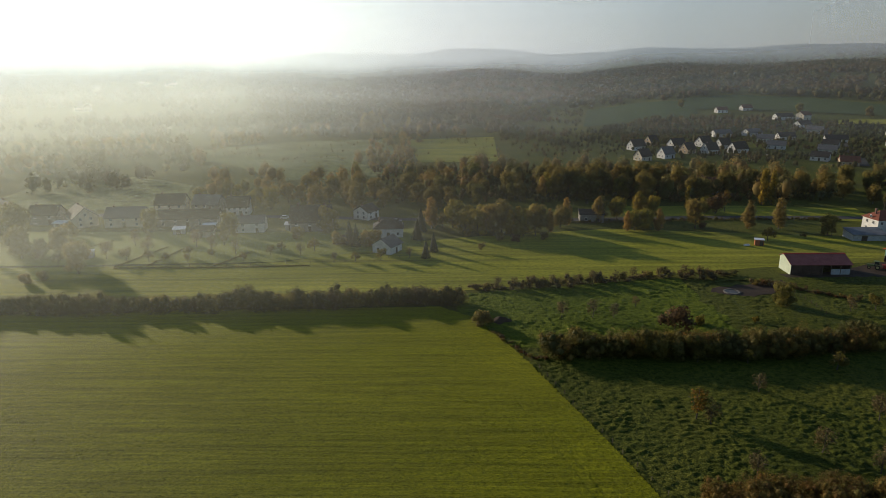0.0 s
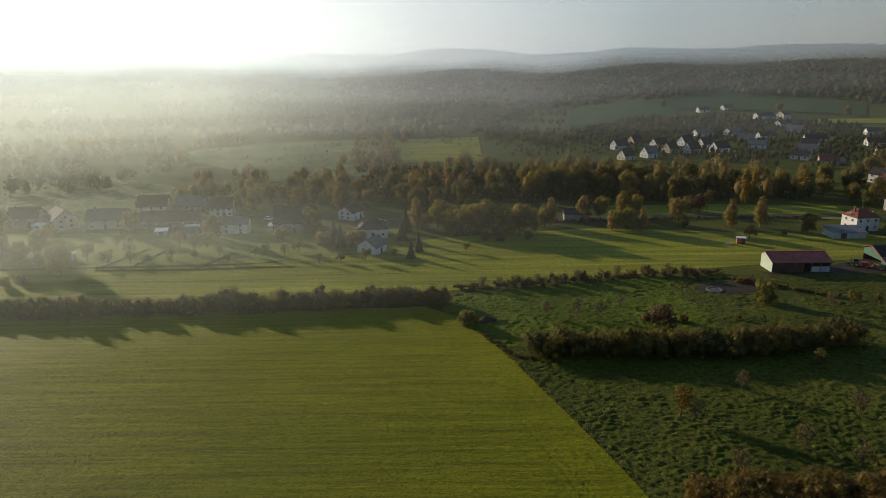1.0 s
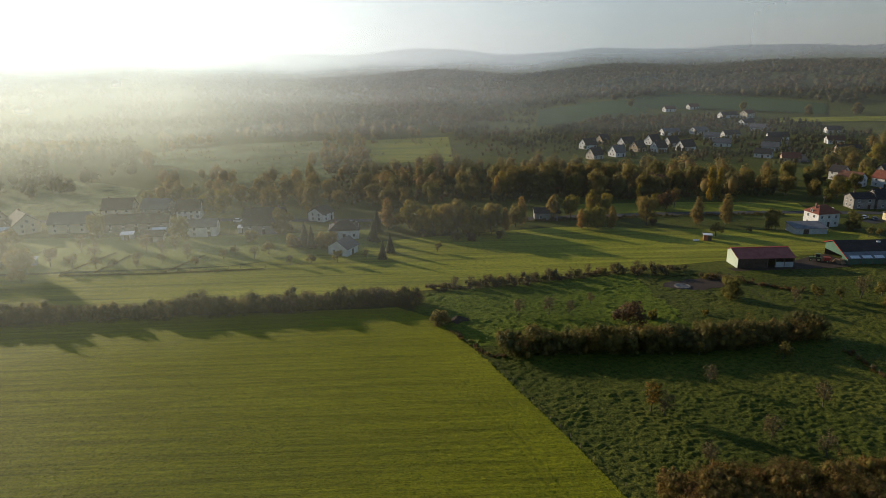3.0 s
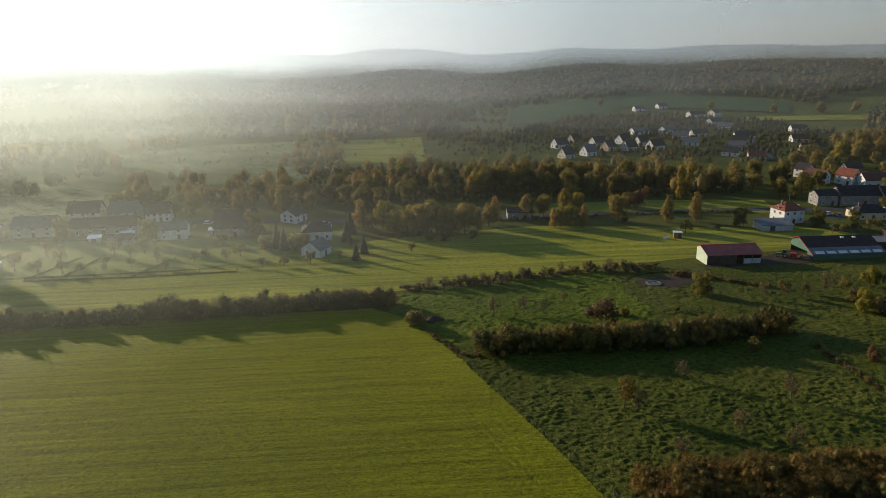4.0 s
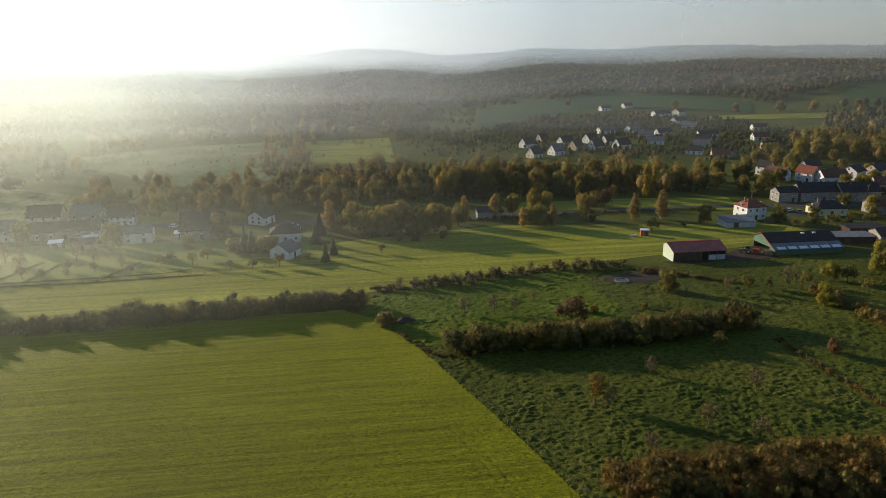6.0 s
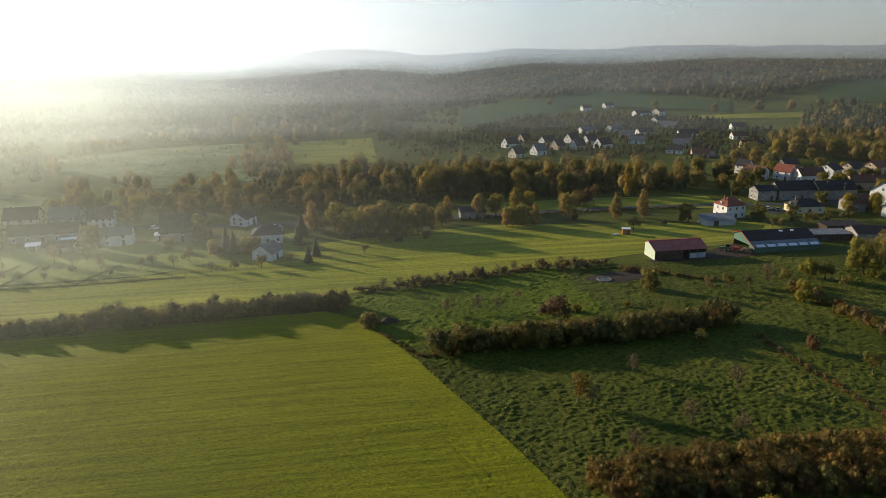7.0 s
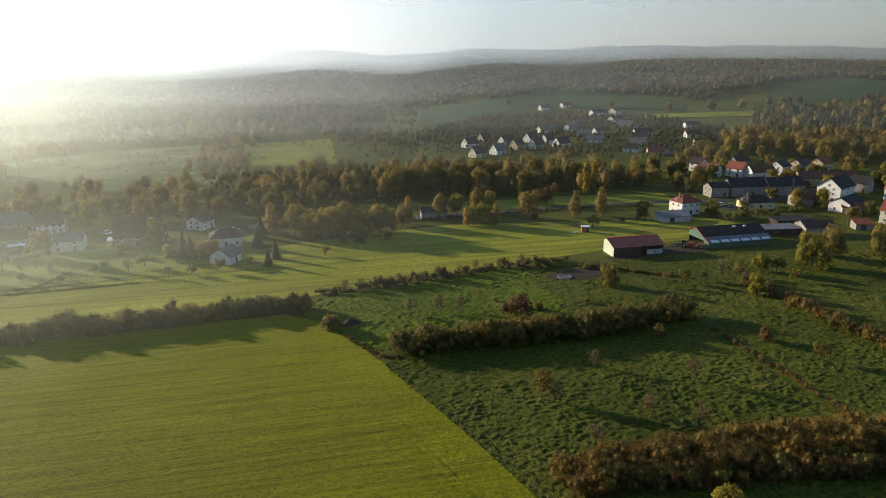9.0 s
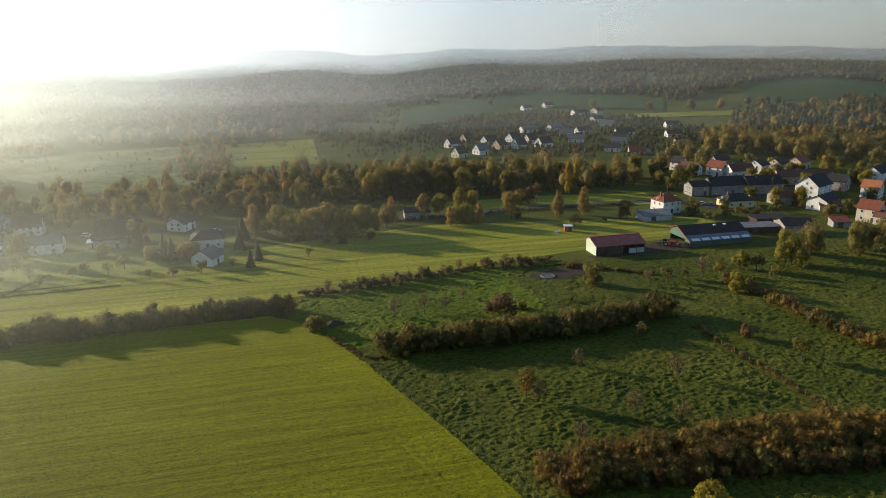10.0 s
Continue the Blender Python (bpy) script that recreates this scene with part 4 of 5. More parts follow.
# ---- woods ----
def woods(name, label, spots, mat, low, high, clumps, leaf, seed, sink=0.08, pointed=False, spread=1.0):
    """A far wood: many lobed crowns of leaf clumps in one mesh; pointed ones for conifers."""
    rng = np.random.default_rng(seed)
    spots = np.array(spots)
    n = len(spots)
    tall = rng.uniform(low, high, n)
    wide = tall * (rng.uniform(0.18, 0.3, n) if pointed else rng.uniform(0.25, 0.4, n) * spread)
    d = rng.normal(0, 1, (n, clumps, 3))
    d /= np.linalg.norm(d, axis=2, keepdims=True)
    rad = rng.uniform(0.72, 1.05, (n, clumps, 1))
    size = np.stack([wide, wide, tall * 0.5], 1)
    if pointed:
        u = rng.uniform(0, 1, (n, clumps)) ** 0.6
        c = np.stack([d[:, :, 0] * u * wide[:, None] * 1.2, d[:, :, 1] * u * wide[:, None] * 1.2, tall[:, None] * (1 - u * 0.95)], 2)
    else:
        lumps = 6
        out = rng.normal(0, 1, (n, lumps, 3))
        out /= np.linalg.norm(out, axis=2, keepdims=True)
        out[:, :, 2] = rng.uniform(-0.85, 0.75, (n, lumps))
        out[:, :, :2] *= 1.1 - 0.45 * np.abs(out[:, :, 2:])
        out[:, 0] = (0, 0, 0.4)
        pick = rng.integers(0, lumps, (n, clumps))
        centre = np.take_along_axis(out, pick[:, :, None], 1) * 0.52
        c = (centre + d * rad * 0.56) * size[:, None, :]
        d = d * 0.6 + centre * 1.1
        d[:, :, 2] += 0.15
        d /= np.linalg.norm(d, axis=2, keepdims=True) + 1e-9
        c[:, :, 2] += (tall * 0.5)[:, None]
    base = np.stack([spots[:, 0], spots[:, 1], height(spots[:, 0], spots[:, 1]) - sink * tall], 1)
    c += base[:, None, :]
    inner = np.concatenate([base + np.stack([0 * tall, 0 * tall, tall * 0.46], 1), size * (0.5 if pointed else 0.62)], 1)
    mesh = clump_mesh(name, mat, c.reshape(-1, 3), d.reshape(-1, 3), leaf * rng.uniform(0.6, 1.4, n * clumps), rng, inner)
    return tagged(new(name, mesh), label, "woodland", kind="stuff")


def scatter(seed, count, test, az=(-40, 56), r=(300, 1600)):
    """Spots in polar ranges, as dense as the test says."""
    rng = np.random.default_rng(seed)
    a = np.radians(rng.uniform(*az, count))
    d = np.sqrt(rng.uniform(r[0] ** 2, r[1] ** 2, count))
    x, y = d * np.sin(a), d * np.cos(a)
    keep = [bool(test(u, v, w, math.degrees(b))) for u, v, w, b in zip(x, y, d, a)]
    return np.stack([x, y], 1)[keep]


def inside(x, y, corners):
    hit_ = False
    for (x0, y0), (x1, y1) in zip(corners, corners[1:] + corners[:1]):
        if (y0 > y) != (y1 > y) and x < x0 + (x1 - x0) * (y - y0) / (y1 - y0):
            hit_ = not hit_
    return hit_


CLEAR = [[(-175, 468), (-123, 424), (-92, 384), (-28, 398), (46, 440), (50, 592), (-106, 572), (-148, 548), (-190, 505)],
         [(-194, 337), (-170, 339), (-147, 353), (-160, 381), (-188, 395), (-199, 388)],
         [(-240, 298), (-128, 298), (-118, 340), (-140, 402), (-240, 425)],
         [(130, 645), (262, 690), (310, 825), (240, 848), (172, 832)],
         [(262, 690), (440, 650), (482, 730), (435, 818), (368, 872), (300, 850)],
         [(362, 624), (512, 586), (540, 628), (378, 656)],
         [(440, 690), (540, 660), (700, 600), (810, 710), (770, 810), (620, 770)],
         [(135, 470), (260, 400), (330, 420), (400, 540), (380, 640), (330, 680), (200, 560)]]


def on_hill(x, y, r, a):
    if any(inside(x, y, c) for c in CLEAR):
        return False
    edge = 620 + 40 * math.sin(a * 0.9) + (250 if a > 5 else 0) * min(1.0, max(0.0, (a - 5) / 4))
    return a > -20 + (r - 600) / 80 + 1.2 * math.sin(r / 60) and r > edge and (r < 1180 or a > -7) and noise.noise(Vector((x / 130, y / 130, 6.0))) > -0.48


hill_spots = scatter(21, 12500, on_hill, (-24, 58), (590, 1600))
far_out = np.hypot(hill_spots[:, 0], hill_spots[:, 1])
woods("hill_wood", "dense autumn wood on the hillside", hill_spots[far_out < 900], L_WOODS, 9, 15, 76, 1.3, 31, spread=1.4)
woods("hill_wood", "dense autumn wood along the hilltop", hill_spots[far_out >= 900], L_WOODS, 10, 16, 30, 2.0, 32, spread=1.4)


def ridge_woods(x, y, r, a):
    return noise.noise(Vector((x / 420, y / 300, 4.0))) > -0.08


woods("ridge_wood", "distant woods on the ridges", scatter(28, 8000, ridge_woods, (-20, 58), (1900, 4050)), L_WOODS, 14, 22, 2, 5.0, 39, 0.4)


def copses(x, y, r, a):
    n = noise.noise(Vector((x / 160, y / 160, 8.0))) + 0.5 * noise.noise(Vector((x / 50, y / 50, 2.0)))
    return a < -20.5 + max(0.0, (r - 620) / 75) and n > (-0.12 if r < 1000 else 0.1)


woods("valley_copse", "misty copses in the far valley", scatter(23, 7000, copses, (-45, -4), (400, 1900)), L_WOODS, 8, 15, 40, 1.8, 35)


def valley_band(x, y, r, a):
    if any(inside(x, y, c) for c in CLEAR) or (y < 372 and x > 195) or inside(x, y, [(80, 270), (200, 260), (205, 312), (80, 316)]):
        return False
    n = noise.noise(Vector((x / 60, y / 60, 3.0)))
    if a > 34:
        return r > 440 and n > -0.4
    if a > 2:
        return y > 318 + 10 * n and r < 425 + 25 * n
    return y > 303 + 10 * n and n > (-0.35 if r < 415 else 0.05)


woods("valley_wood", "mixed autumn trees behind the village", scatter(22, 850, valley_band, (-40, 2), (340, 640)), L_VALLEY, 7, 14, 320, 0.75, 33)
woods("valley_wood", "tall autumn trees below the estate", scatter(33, 1150, valley_band, (2, 57), (340, 640)), L_VALLEY, 7, 17, 340, 0.78, 34)
woods("undergrowth", "dark undergrowth along the wood edge", scatter(36, 900, lambda x, y, r, a: y > 318 and r < 440 and not (y < 372 and x > 195), (-6, 33), (322, 430)), L_WOODS, 2.5, 6, 70, 0.7, 46)
MIX = ["broad", "tall", "green", "broad", "tall", "lime", "tall", "broad", "orange", "green"]
for k, (x, y) in enumerate(scatter(24, 160, valley_band, (-40, 46), (306, 350))):
    tree(MIX[(k * 7) % 10], float(x), float(y), (0.6 if x < 40 else 0.85) + 0.4 * ((k * 37) % 100) / 100, k)


def conifer_wood(x, y, r, a):
    return inside(x, y, [(392, 500), (470, 596), (520, 600), (640, 590), (800, 620), (700, 470), (530, 450), (440, 462)])


def village_wood(x, y, r, a):
    return inside(x, y, [(335, 470), (385, 500), (440, 458), (530, 448), (640, 440), (560, 330), (470, 345), (420, 400), (330, 424)]) and noise.noise(Vector((x / 40, y / 40, 4.0))) > -0.35


woods("conifer_wood", "dark conifer plantation on the slope", scatter(51, 900, conifer_wood, (34, 56), (560, 960)), L_DARK, 10, 19, 80, 1.1, 52, 0.05, True)
woods("conifer_wood", "brown and olive trees among the conifers", scatter(55, 650, conifer_wood, (34, 56), (560, 960)), L_VALLEY, 9, 17, 90, 1.1, 56)
woods("village_wood", "autumn trees above the village", scatter(53, 900, village_wood, (34, 58), (520, 800)), L_VALLEY, 8, 16, 200, 0.85, 54)


def in_village(x, y, r, a):
    return inside(x, y, VILLAGE) and noise.noise(Vector((x / 25, y / 25, 5.0))) > -0.3 and all(math.hypot(x - h[0], y - h[1]) > h[2] for h in TAKEN)


VILLAGE = [(228, 276), (330, 252), (400, 300), (420, 420), (330, 420), (215, 372)]
TAKEN = [(o.location.x, o.location.y, 10.0) for o in scene.objects if o.name.startswith("house")]
for k, (x, y) in enumerate(scatter(25, 220, in_village, (25, 58), (325, 560))):
    tree(["bush", "green", "lime", "apple", "broad", "redbush", "green", "bush"][(k * 3) % 8], float(x), float(y), 0.5 + 0.4 * ((k * 37) % 100) / 100, k)


# ---- the farm ----
M_RED_SHEET = surface("red_roof_sheet", [(0.25, 0.065, 0.055), (0.36, 0.11, 0.09)], 0.4, rough=0.55)
M_DARK_SHEET = surface("dark_roof_sheet", [(0.022, 0.019, 0.02), (0.045, 0.036, 0.036)], 0.4, rough=0.85)
M_GREY_SHEET = surface("grey_roof_sheet", [(0.11, 0.115, 0.125), (0.2, 0.205, 0.215)], 0.4, rough=0.6)
M_WHITE_SHEET = surface("translucent_roof_sheet", [(0.6, 0.62, 0.64), (0.75, 0.77, 0.78)], 0.6, rough=0.4)
M_GREEN_BOARD = surface("green_cladding", [(0.05, 0.11, 0.075), (0.08, 0.16, 0.11)], 0.5, rough=0.6)
M_PALE_BOARD = surface("pale_green_cladding", [(0.40, 0.46, 0.34), (0.52, 0.57, 0.44)], 0.5, rough=0.6)
M_DARK_BOARD = surface("dark_brown_boards", [(0.045, 0.027, 0.02), (0.085, 0.052, 0.038)], 0.8)
M_BLOCK = surface("concrete_block", [(0.36, 0.36, 0.35), (0.5, 0.5, 0.48)], 0.6)
M_PAINT_RED = surface("red_paint", [(0.35, 0.03, 0.02), (0.5, 0.06, 0.04)], 1.0, rough=0.4)
M_PAINT_GREEN = surface("tractor_paint", [(0.09, 0.13, 0.04), (0.14, 0.19, 0.06)], 1.0, rough=0.4)
M_TYRE = surface("tyre_rubber", [(0.02, 0.02, 0.02), (0.05, 0.045, 0.04)], 2.0)
M_RIM = surface("yellow_rim", [(0.4, 0.34, 0.12), (0.55, 0.48, 0.2)], 2.0, rough=0.5)
M_HUT = surface("orange_boards", [(0.32, 0.10, 0.04), (0.45, 0.16, 0.07)], 1.0)
M_LOG = surface("split_logs", [(0.22, 0.13, 0.07), (0.4, 0.27, 0.17)], 1.5)
M_CAR_WHITE = surface("white_car_paint", [(0.7, 0.7, 0.7), (0.8, 0.8, 0.8)], 1.0, rough=0.3)
M_CAR_GREY = surface("grey_car_paint", [(0.12, 0.13, 0.15), (0.18, 0.19, 0.2)], 1.0, rough=0.3)


def slab(y0, z0, y1, z1, half, thick=0.12):
    """A roof plane between two heights, along the length of a barn."""
    return Mesh().prism([(y0, z0), (y1, z1), (y1, z1 + thick), (y0, z0 + thick)], lambda p: (-half, p[0], p[1]), lambda p: (half, p[0], p[1]))


def end_wall(outline, x, thick=0.15):
    return Mesh().prism(outline, lambda p: (x - thick / 2, p[0], p[1]), lambda p: (x + thick / 2, p[0], p[1]))


def red_barn():
    b = thing("barn", "pale green farm barn with a red sheet roof and open front", "barn", pose(123.3, 212.2, 0, 0, 0, -1.0))
    l, d, r = 9.7, 4.0, 1.4
    gable = [(-d, 0), (d, 0), (d, 4.5), (r, 5.6), (-d, 3.6)]
    part("end_wall", end_wall(gable, -l), M_PALE_BOARD, b, "pale green sheeted gable wall")
    part("end_wall", end_wall(gable, l), M_DARK_BOARD, b, "dark gable wall")
    part("back_wall", Mesh().box(-l, d - 0.15, 0, l, d, 4.45), M_DARK_BOARD, b)
    part("front_wall", Mesh().box(-l, -d, 0, 0.4, -d + 0.15, 3.5), M_DARK_BOARD, b, "dark brown boarded wall")
    part("front_wall", Mesh().box(3.4, -d, 0, 6.3, -d + 0.2, 1.9).box(6.5, -d, 0, 9.5, -d + 0.2, 1.9), M_BLOCK, b, "low pale concrete wall")
    for x in (0.6, 3.3, 6.4, 9.6):
        part("post", Mesh().box(x - 0.12, -d - 0.02, 0, x + 0.12, -d + 0.22, 3.6), M_WOOD, b)
    part("roof", slab(-d - 0.5, 3.38, r, 5.62, l + 0.4), M_RED_SHEET, b, "dull red sheet roof")
    part("roof", slab(r, 5.62, d + 0.4, 4.4, l + 0.4), M_RED_SHEET, b, "dull red sheet roof")
    part("ridge_cap", Mesh().box(-l - 0.4, r - 0.25, 5.66, l + 0.4, r + 0.25, 5.84), M_PAINT_RED, b)


def green_barn():
    b = thing("barn", "long green cattle barn with a dark roof and pale skylights", "barn", pose(166.0, 215.5, 0, 0, 0, -1.0))
    l, d, r = 13.2, 6.6, 2.2
    part("end_wall", end_wall([(-d, 0), (-d + 3.2, 0), (-d + 3.2, 3.3), (-d, 2.1)], -l), M_GREEN_BOARD, b, "green boarded gable wall")
    part("end_wall", end_wall([(-d + 3.2, 2.2), (d, 2.2), (d, 4.5), (r, 6.1), (-d + 3.2, 3.8)], -l + 0.02), M_GREEN_BOARD, b, "green boards over an open bay")
    part("end_wall", end_wall([(-d, 0), (d, 0), (d, 4.5), (r, 6.1), (-d, 2.2)], l), M_GREEN_BOARD, b)
    part("back_wall", Mesh().box(-l, d - 0.15, 0, l, d, 4.45), M_DARK_BOARD, b)
    part("front_wall", Mesh().box(-l, -d, 0, l, -d + 0.15, 1.9), M_GREEN_BOARD, b, "dark green boarded wall")
    for k in range(7):
        x = -l + 0.3 + 2 * (l - 0.3) * k / 6
        part("post", Mesh().box(x - 0.12, -d - 0.05, 0, x + 0.12, -d + 0.19, 2.3), M_WOOD, b)
    zs = lambda y: 2.05 + (6.15 - 2.05) * (y + d + 0.5) / (r + d + 0.5)
    part("roof", slab(-d + 2.9, zs(-d + 2.9), r, 6.15, l + 0.5), M_DARK_SHEET, b, "dark sheet roof")
    part("roof", slab(r, 6.15, d + 0.4, 4.35, l + 0.5), M_DARK_SHEET, b, "dark sheet roof")
    part("lower_roof", slab(-d - 0.5, zs(-d - 0.5), -d + 2.9, zs(-d + 2.9), l + 0.5), M_GREY_SHEET, b, "grey lower roof sheets")
    for k in range(6):
        x = -l + 2.6 + 4.3 * k
        part("skylight", Mesh().prism([(-d - 0.3, zs(-d - 0.3) + 0.125), (-d + 1.0, zs(-d + 1.0) + 0.125), (-d + 1.0, zs(-d + 1.0) + 0.165), (-d - 0.3, zs(-d - 0.3) + 0.165)], lambda p: (x - 1.65, p[0], p[1]), lambda p: (x + 1.65, p[0], p[1])), M_WHITE_SHEET, b, "pale translucent roof sheet")
    for x in (2.0, 6.5):
        part("roof_vent", Mesh().box(x - 0.6, 0.6, zs(0.6) + 0.1, x + 0.6, 1.3, zs(1.3) + 0.25), M_WHITE_SHEET, b)
    part("edge_trim", Mesh().tube((-l - 0.52, -d - 0.5, zs(-d - 0.5) + 0.1), (-l - 0.52, r, 6.25), 0.14, 0.14, 4).tube((-l - 0.52, r, 6.25), (-l - 0.52, d + 0.4, 4.45), 0.14, 0.14, 4), M_PAINT_RED, b, "red painted verge board")


def small_barn(x, y, turn, length, depth, front, back, wall, roof, label):
    b = thing("shed", label, "shed", pose(x, y, 0, 0, 0, turn))
    l, d = length / 2, depth / 2
    part("wall", Mesh().prism([(-d, -0.1), (d, -0.1), (d, back), (-d, front)], lambda p: (-l, p[0], p[1]), lambda p: (l, p[0], p[1])), wall, b)
    part("roof", slab(-d - 0.4, front - 0.05, d + 0.4, back + 0.05, l + 0.35, 0.15), roof, b)
    part("door", Mesh().box(-l * 0.5, -d - 0.06, 0, -l * 0.5 + min(2.2, length * 0.4), -d + 0.02, min(2.1, front - 0.2)), M_DOOR, b)
    return b


def gable_barn():
    b = thing("barn", "old weathered barn with a dark roof and dark doorway panel", "barn", pose(206.5, 217.5, 0, 0, 0, -14))
    l, d = 6.0, 4.6
    part("wall", Mesh().prism([(-d, -0.1), (d, -0.1), (d, 3.6), (0, 5.4), (-d, 3.6)], lambda p: (-l, p[0], p[1]), lambda p: (l, p[0], p[1])), WALLS["grey"], b)
    part("roof", gable_roof(12.0, 9.2, 3.6, 1.8), M_DARK_SHEET, b)
    # Dark panel on the closed wall stands for the shade inside a doorway.
    part("doorway", Mesh().box(-l - 0.04, -1.6, 0, -l + 0.02, 1.6, 3.0), M_DOOR, b, "dark panel for the shade in a doorway")


red_barn()
green_barn()
gable_barn()
small_barn(164.3, 252.2, -2, 13.0, 7.4, 2.4, 3.4, M_BLOCK, M_GREY_SHEET, "low farm shed with a pale grey roof")
small_barn(192.5, 221.5, -8, 15.0, 6.0, 2.6, 3.0, M_DARK_BOARD, M_GREY_SHEET, "dark cattle shed with a grey sheet roof")
small_barn(208.5, 234.0, -2, 16.0, 6.0, 2.2, 2.6, M_DARK_BOARD, M_DARK_SHEET, "long dark wooden shed on the grass")
small_barn(-38.5, 250.5, 3, 8.0, 3.5, 2.2, 2.5, M_DARK_BOARD, M_DARK_SHEET, "dark garden shed behind the houses")
small_barn(231.0, 219.0, -20, 7.0, 5.0, 2.4, 3.6, WALLS["grey"], ROOFS["red_tile"], "low shed with a red roof")


for x, y, turn, long_ in ((-97.5, 272, 8, 5.0), (-108, 266.5, 12, 4.5), (-128.5, 233, 6, 3.5), (-63, 273.5, 5, 6.0), (-163, 278, -10, 5.0)):
    small_barn(x, y, turn, long_, 3.0, 2.1, 2.5, M_BLOCK, M_WHITE_SHEET, "small garden shed with a white sheet roof")


def soil_heap():
    h = thing("soil_heap", "dark heap of dug soil and brushwood beside the field", "soil heap", pose(15.5, 169.5, 0))
    n, rows = 22, 7
    m = Mesh()
    for r in range(rows):
        for k in range(n):
            a, u = 2 * math.pi * k / n, r / (rows - 1)
            reach = (1 - u) ** 0.8 * (1 + 0.18 * math.sin(3 * a + 1) + 0.1 * math.sin(7 * a))
            m.v.append((2.9 * reach * math.cos(a), 2.0 * reach * math.sin(a), 1.7 * u ** 0.8 + 0.1 * math.sin(5 * a + 3 * r) * (u < 0.9)))
    m.f += [(r * n + k, r * n + (k + 1) % n, (r + 1) * n + (k + 1) % n, (r + 1) * n + k) for r in range(rows - 1) for k in range(n)]
    smooth(part("heap", m, M_MUD, h))


soil_heap()


def field_hut():
    h = thing("hut", "small orange wooden field hut with a white roof", "hut", pose(119.3, 243.8, 0, 0, 0, -18))
    part("wall", Mesh().box(-1.5, -1.2, 0, 1.5, 1.2, 2.3), M_HUT, h)
    part("roof", Mesh().box(-1.75, -1.5, 2.3, 1.75, 1.5, 2.45), M_WHITE_SHEET, h, "white sheet roof")
    part("door", Mesh().box(0.1, -1.26, 0.05, 1.3, -1.19, 2.0), M_DOOR, h)


def wheel(owner, x, y, r, w, rim):
    t = part("wheel", Mesh().tube((x, y - w / 2, r), (x, y + w / 2, r), r, r, 16), M_TYRE, owner, "black rubber tyre")
    part("rim", Mesh().tube((x, y - w / 2 - 0.03, r), (x, y + w / 2 + 0.03, r), r * 0.55, r * 0.55, 12), rim, t)


def tractor():
    t = thing("tractor", "green farm tractor with yellow wheels", "tractor", pose(144.6, 214.0, 0.05, 0, 0, 150))
    part("bonnet", Mesh().prism([(0.2, 0.8), (2.2, 0.8), (2.3, 1.4), (0.2, 1.6)], lambda p: (p[0], -0.4, p[1]), lambda p: (p[0], 0.4, p[1])), M_PAINT_GREEN, t)
    part("cab", Mesh().prism([(-1.2, 1.0), (0.3, 1.0), (0.2, 2.6), (-1.0, 2.6)], lambda p: (p[0], -0.6, p[1]), lambda p: (p[0], 0.6, p[1])), M_GLASS, t, "glazed cab")
    part("cab_roof", Mesh().box(-1.2, -0.75, 2.6, 0.4, 0.75, 2.75), M_PAINT_GREEN, t)
    part("exhaust", Mesh().tube((1.0, 0.3, 1.5), (1.0, 0.3, 2.5), 0.05, 0.05, 6), M_TYRE, t)
    for s in (-1, 1):
        part("mudguard", Mesh().box(-1.4, s * 0.9 - 0.25, 1.55, 0.0, s * 0.9 + 0.25, 1.68), M_PAINT_GREEN, t)
        wheel(t, -0.7, s * 0.95, 0.8, 0.45, M_RIM)
        wheel(t, 1.7, s * 0.8, 0.52, 0.34, M_RIM)


def trailer():
    t = thing("farm_implement", "red farm implement on two wheels", "farm machine", pose(147.4, 212.4, 0.05, 0, 0, 160))
    part("frame", Mesh().box(-1.2, -0.8, 0.6, 1.2, 0.8, 0.8).tube((1.2, 0, 0.7), (2.6, 0, 0.5), 0.08, 0.06, 6), M_PAINT_RED, t)
    part("hopper", Mesh().prism([(-0.7, 0.8), (0.7, 0.8), (1.1, 1.8), (-1.1, 1.8)], lambda p: (p[0], -0.9, p[1]), lambda p: (p[0], 0.9, p[1])), M_PAINT_RED, t)
    for s in (-1, 1):
        wheel(t, 0, s * 1.0, 0.45, 0.25, M_RIM)


def log_pile():
    rng = np.random.default_rng(4)
    p = thing("log_pile", "pile of split logs beside the barn", "log pile", pose(151.0, 211.2, 0.05, 0, 0, 20))
    for row in range(4):
        for k in range(9 - row):
            y = (k - (9 - row) / 2) * 0.42
            part("log", Mesh().tube((-0.9 + rng.normal(0, 0.1), y, 0.22 + row * 0.38), (0.9 + rng.normal(0, 0.1), y, 0.22 + row * 0.38), 0.2, 0.19, 7), M_LOG, p)


def car(x, y, turn, paint, label):
    c = thing("car", label, "car", pose(x, y, 0.1, 0, 0, turn), "parked cars")
    part("body", Mesh().prism([(-2.1, 0.3), (2.1, 0.3), (2.15, 0.75), (1.2, 0.95), (-1.95, 1.0)], lambda p: (p[0], -0.85, p[1]), lambda p: (p[0], 0.85, p[1])), paint, c)
    part("cabin", Mesh().prism([(-1.8, 0.98), (1.1, 0.94), (0.4, 1.45), (-1.5, 1.48)], lambda p: (p[0], -0.72, p[1]), lambda p: (p[0], 0.72, p[1])), M_GLASS, c, "dark car windows")
    part("roof", Mesh().box(-1.45, -0.7, 1.47, 0.4, 0.7, 1.53), paint, c)
    for x_ in (-1.35, 1.35):
        for s in (-1, 1):
            wheel(c, x_, s * 0.8, 0.32, 0.2, M_RIM)


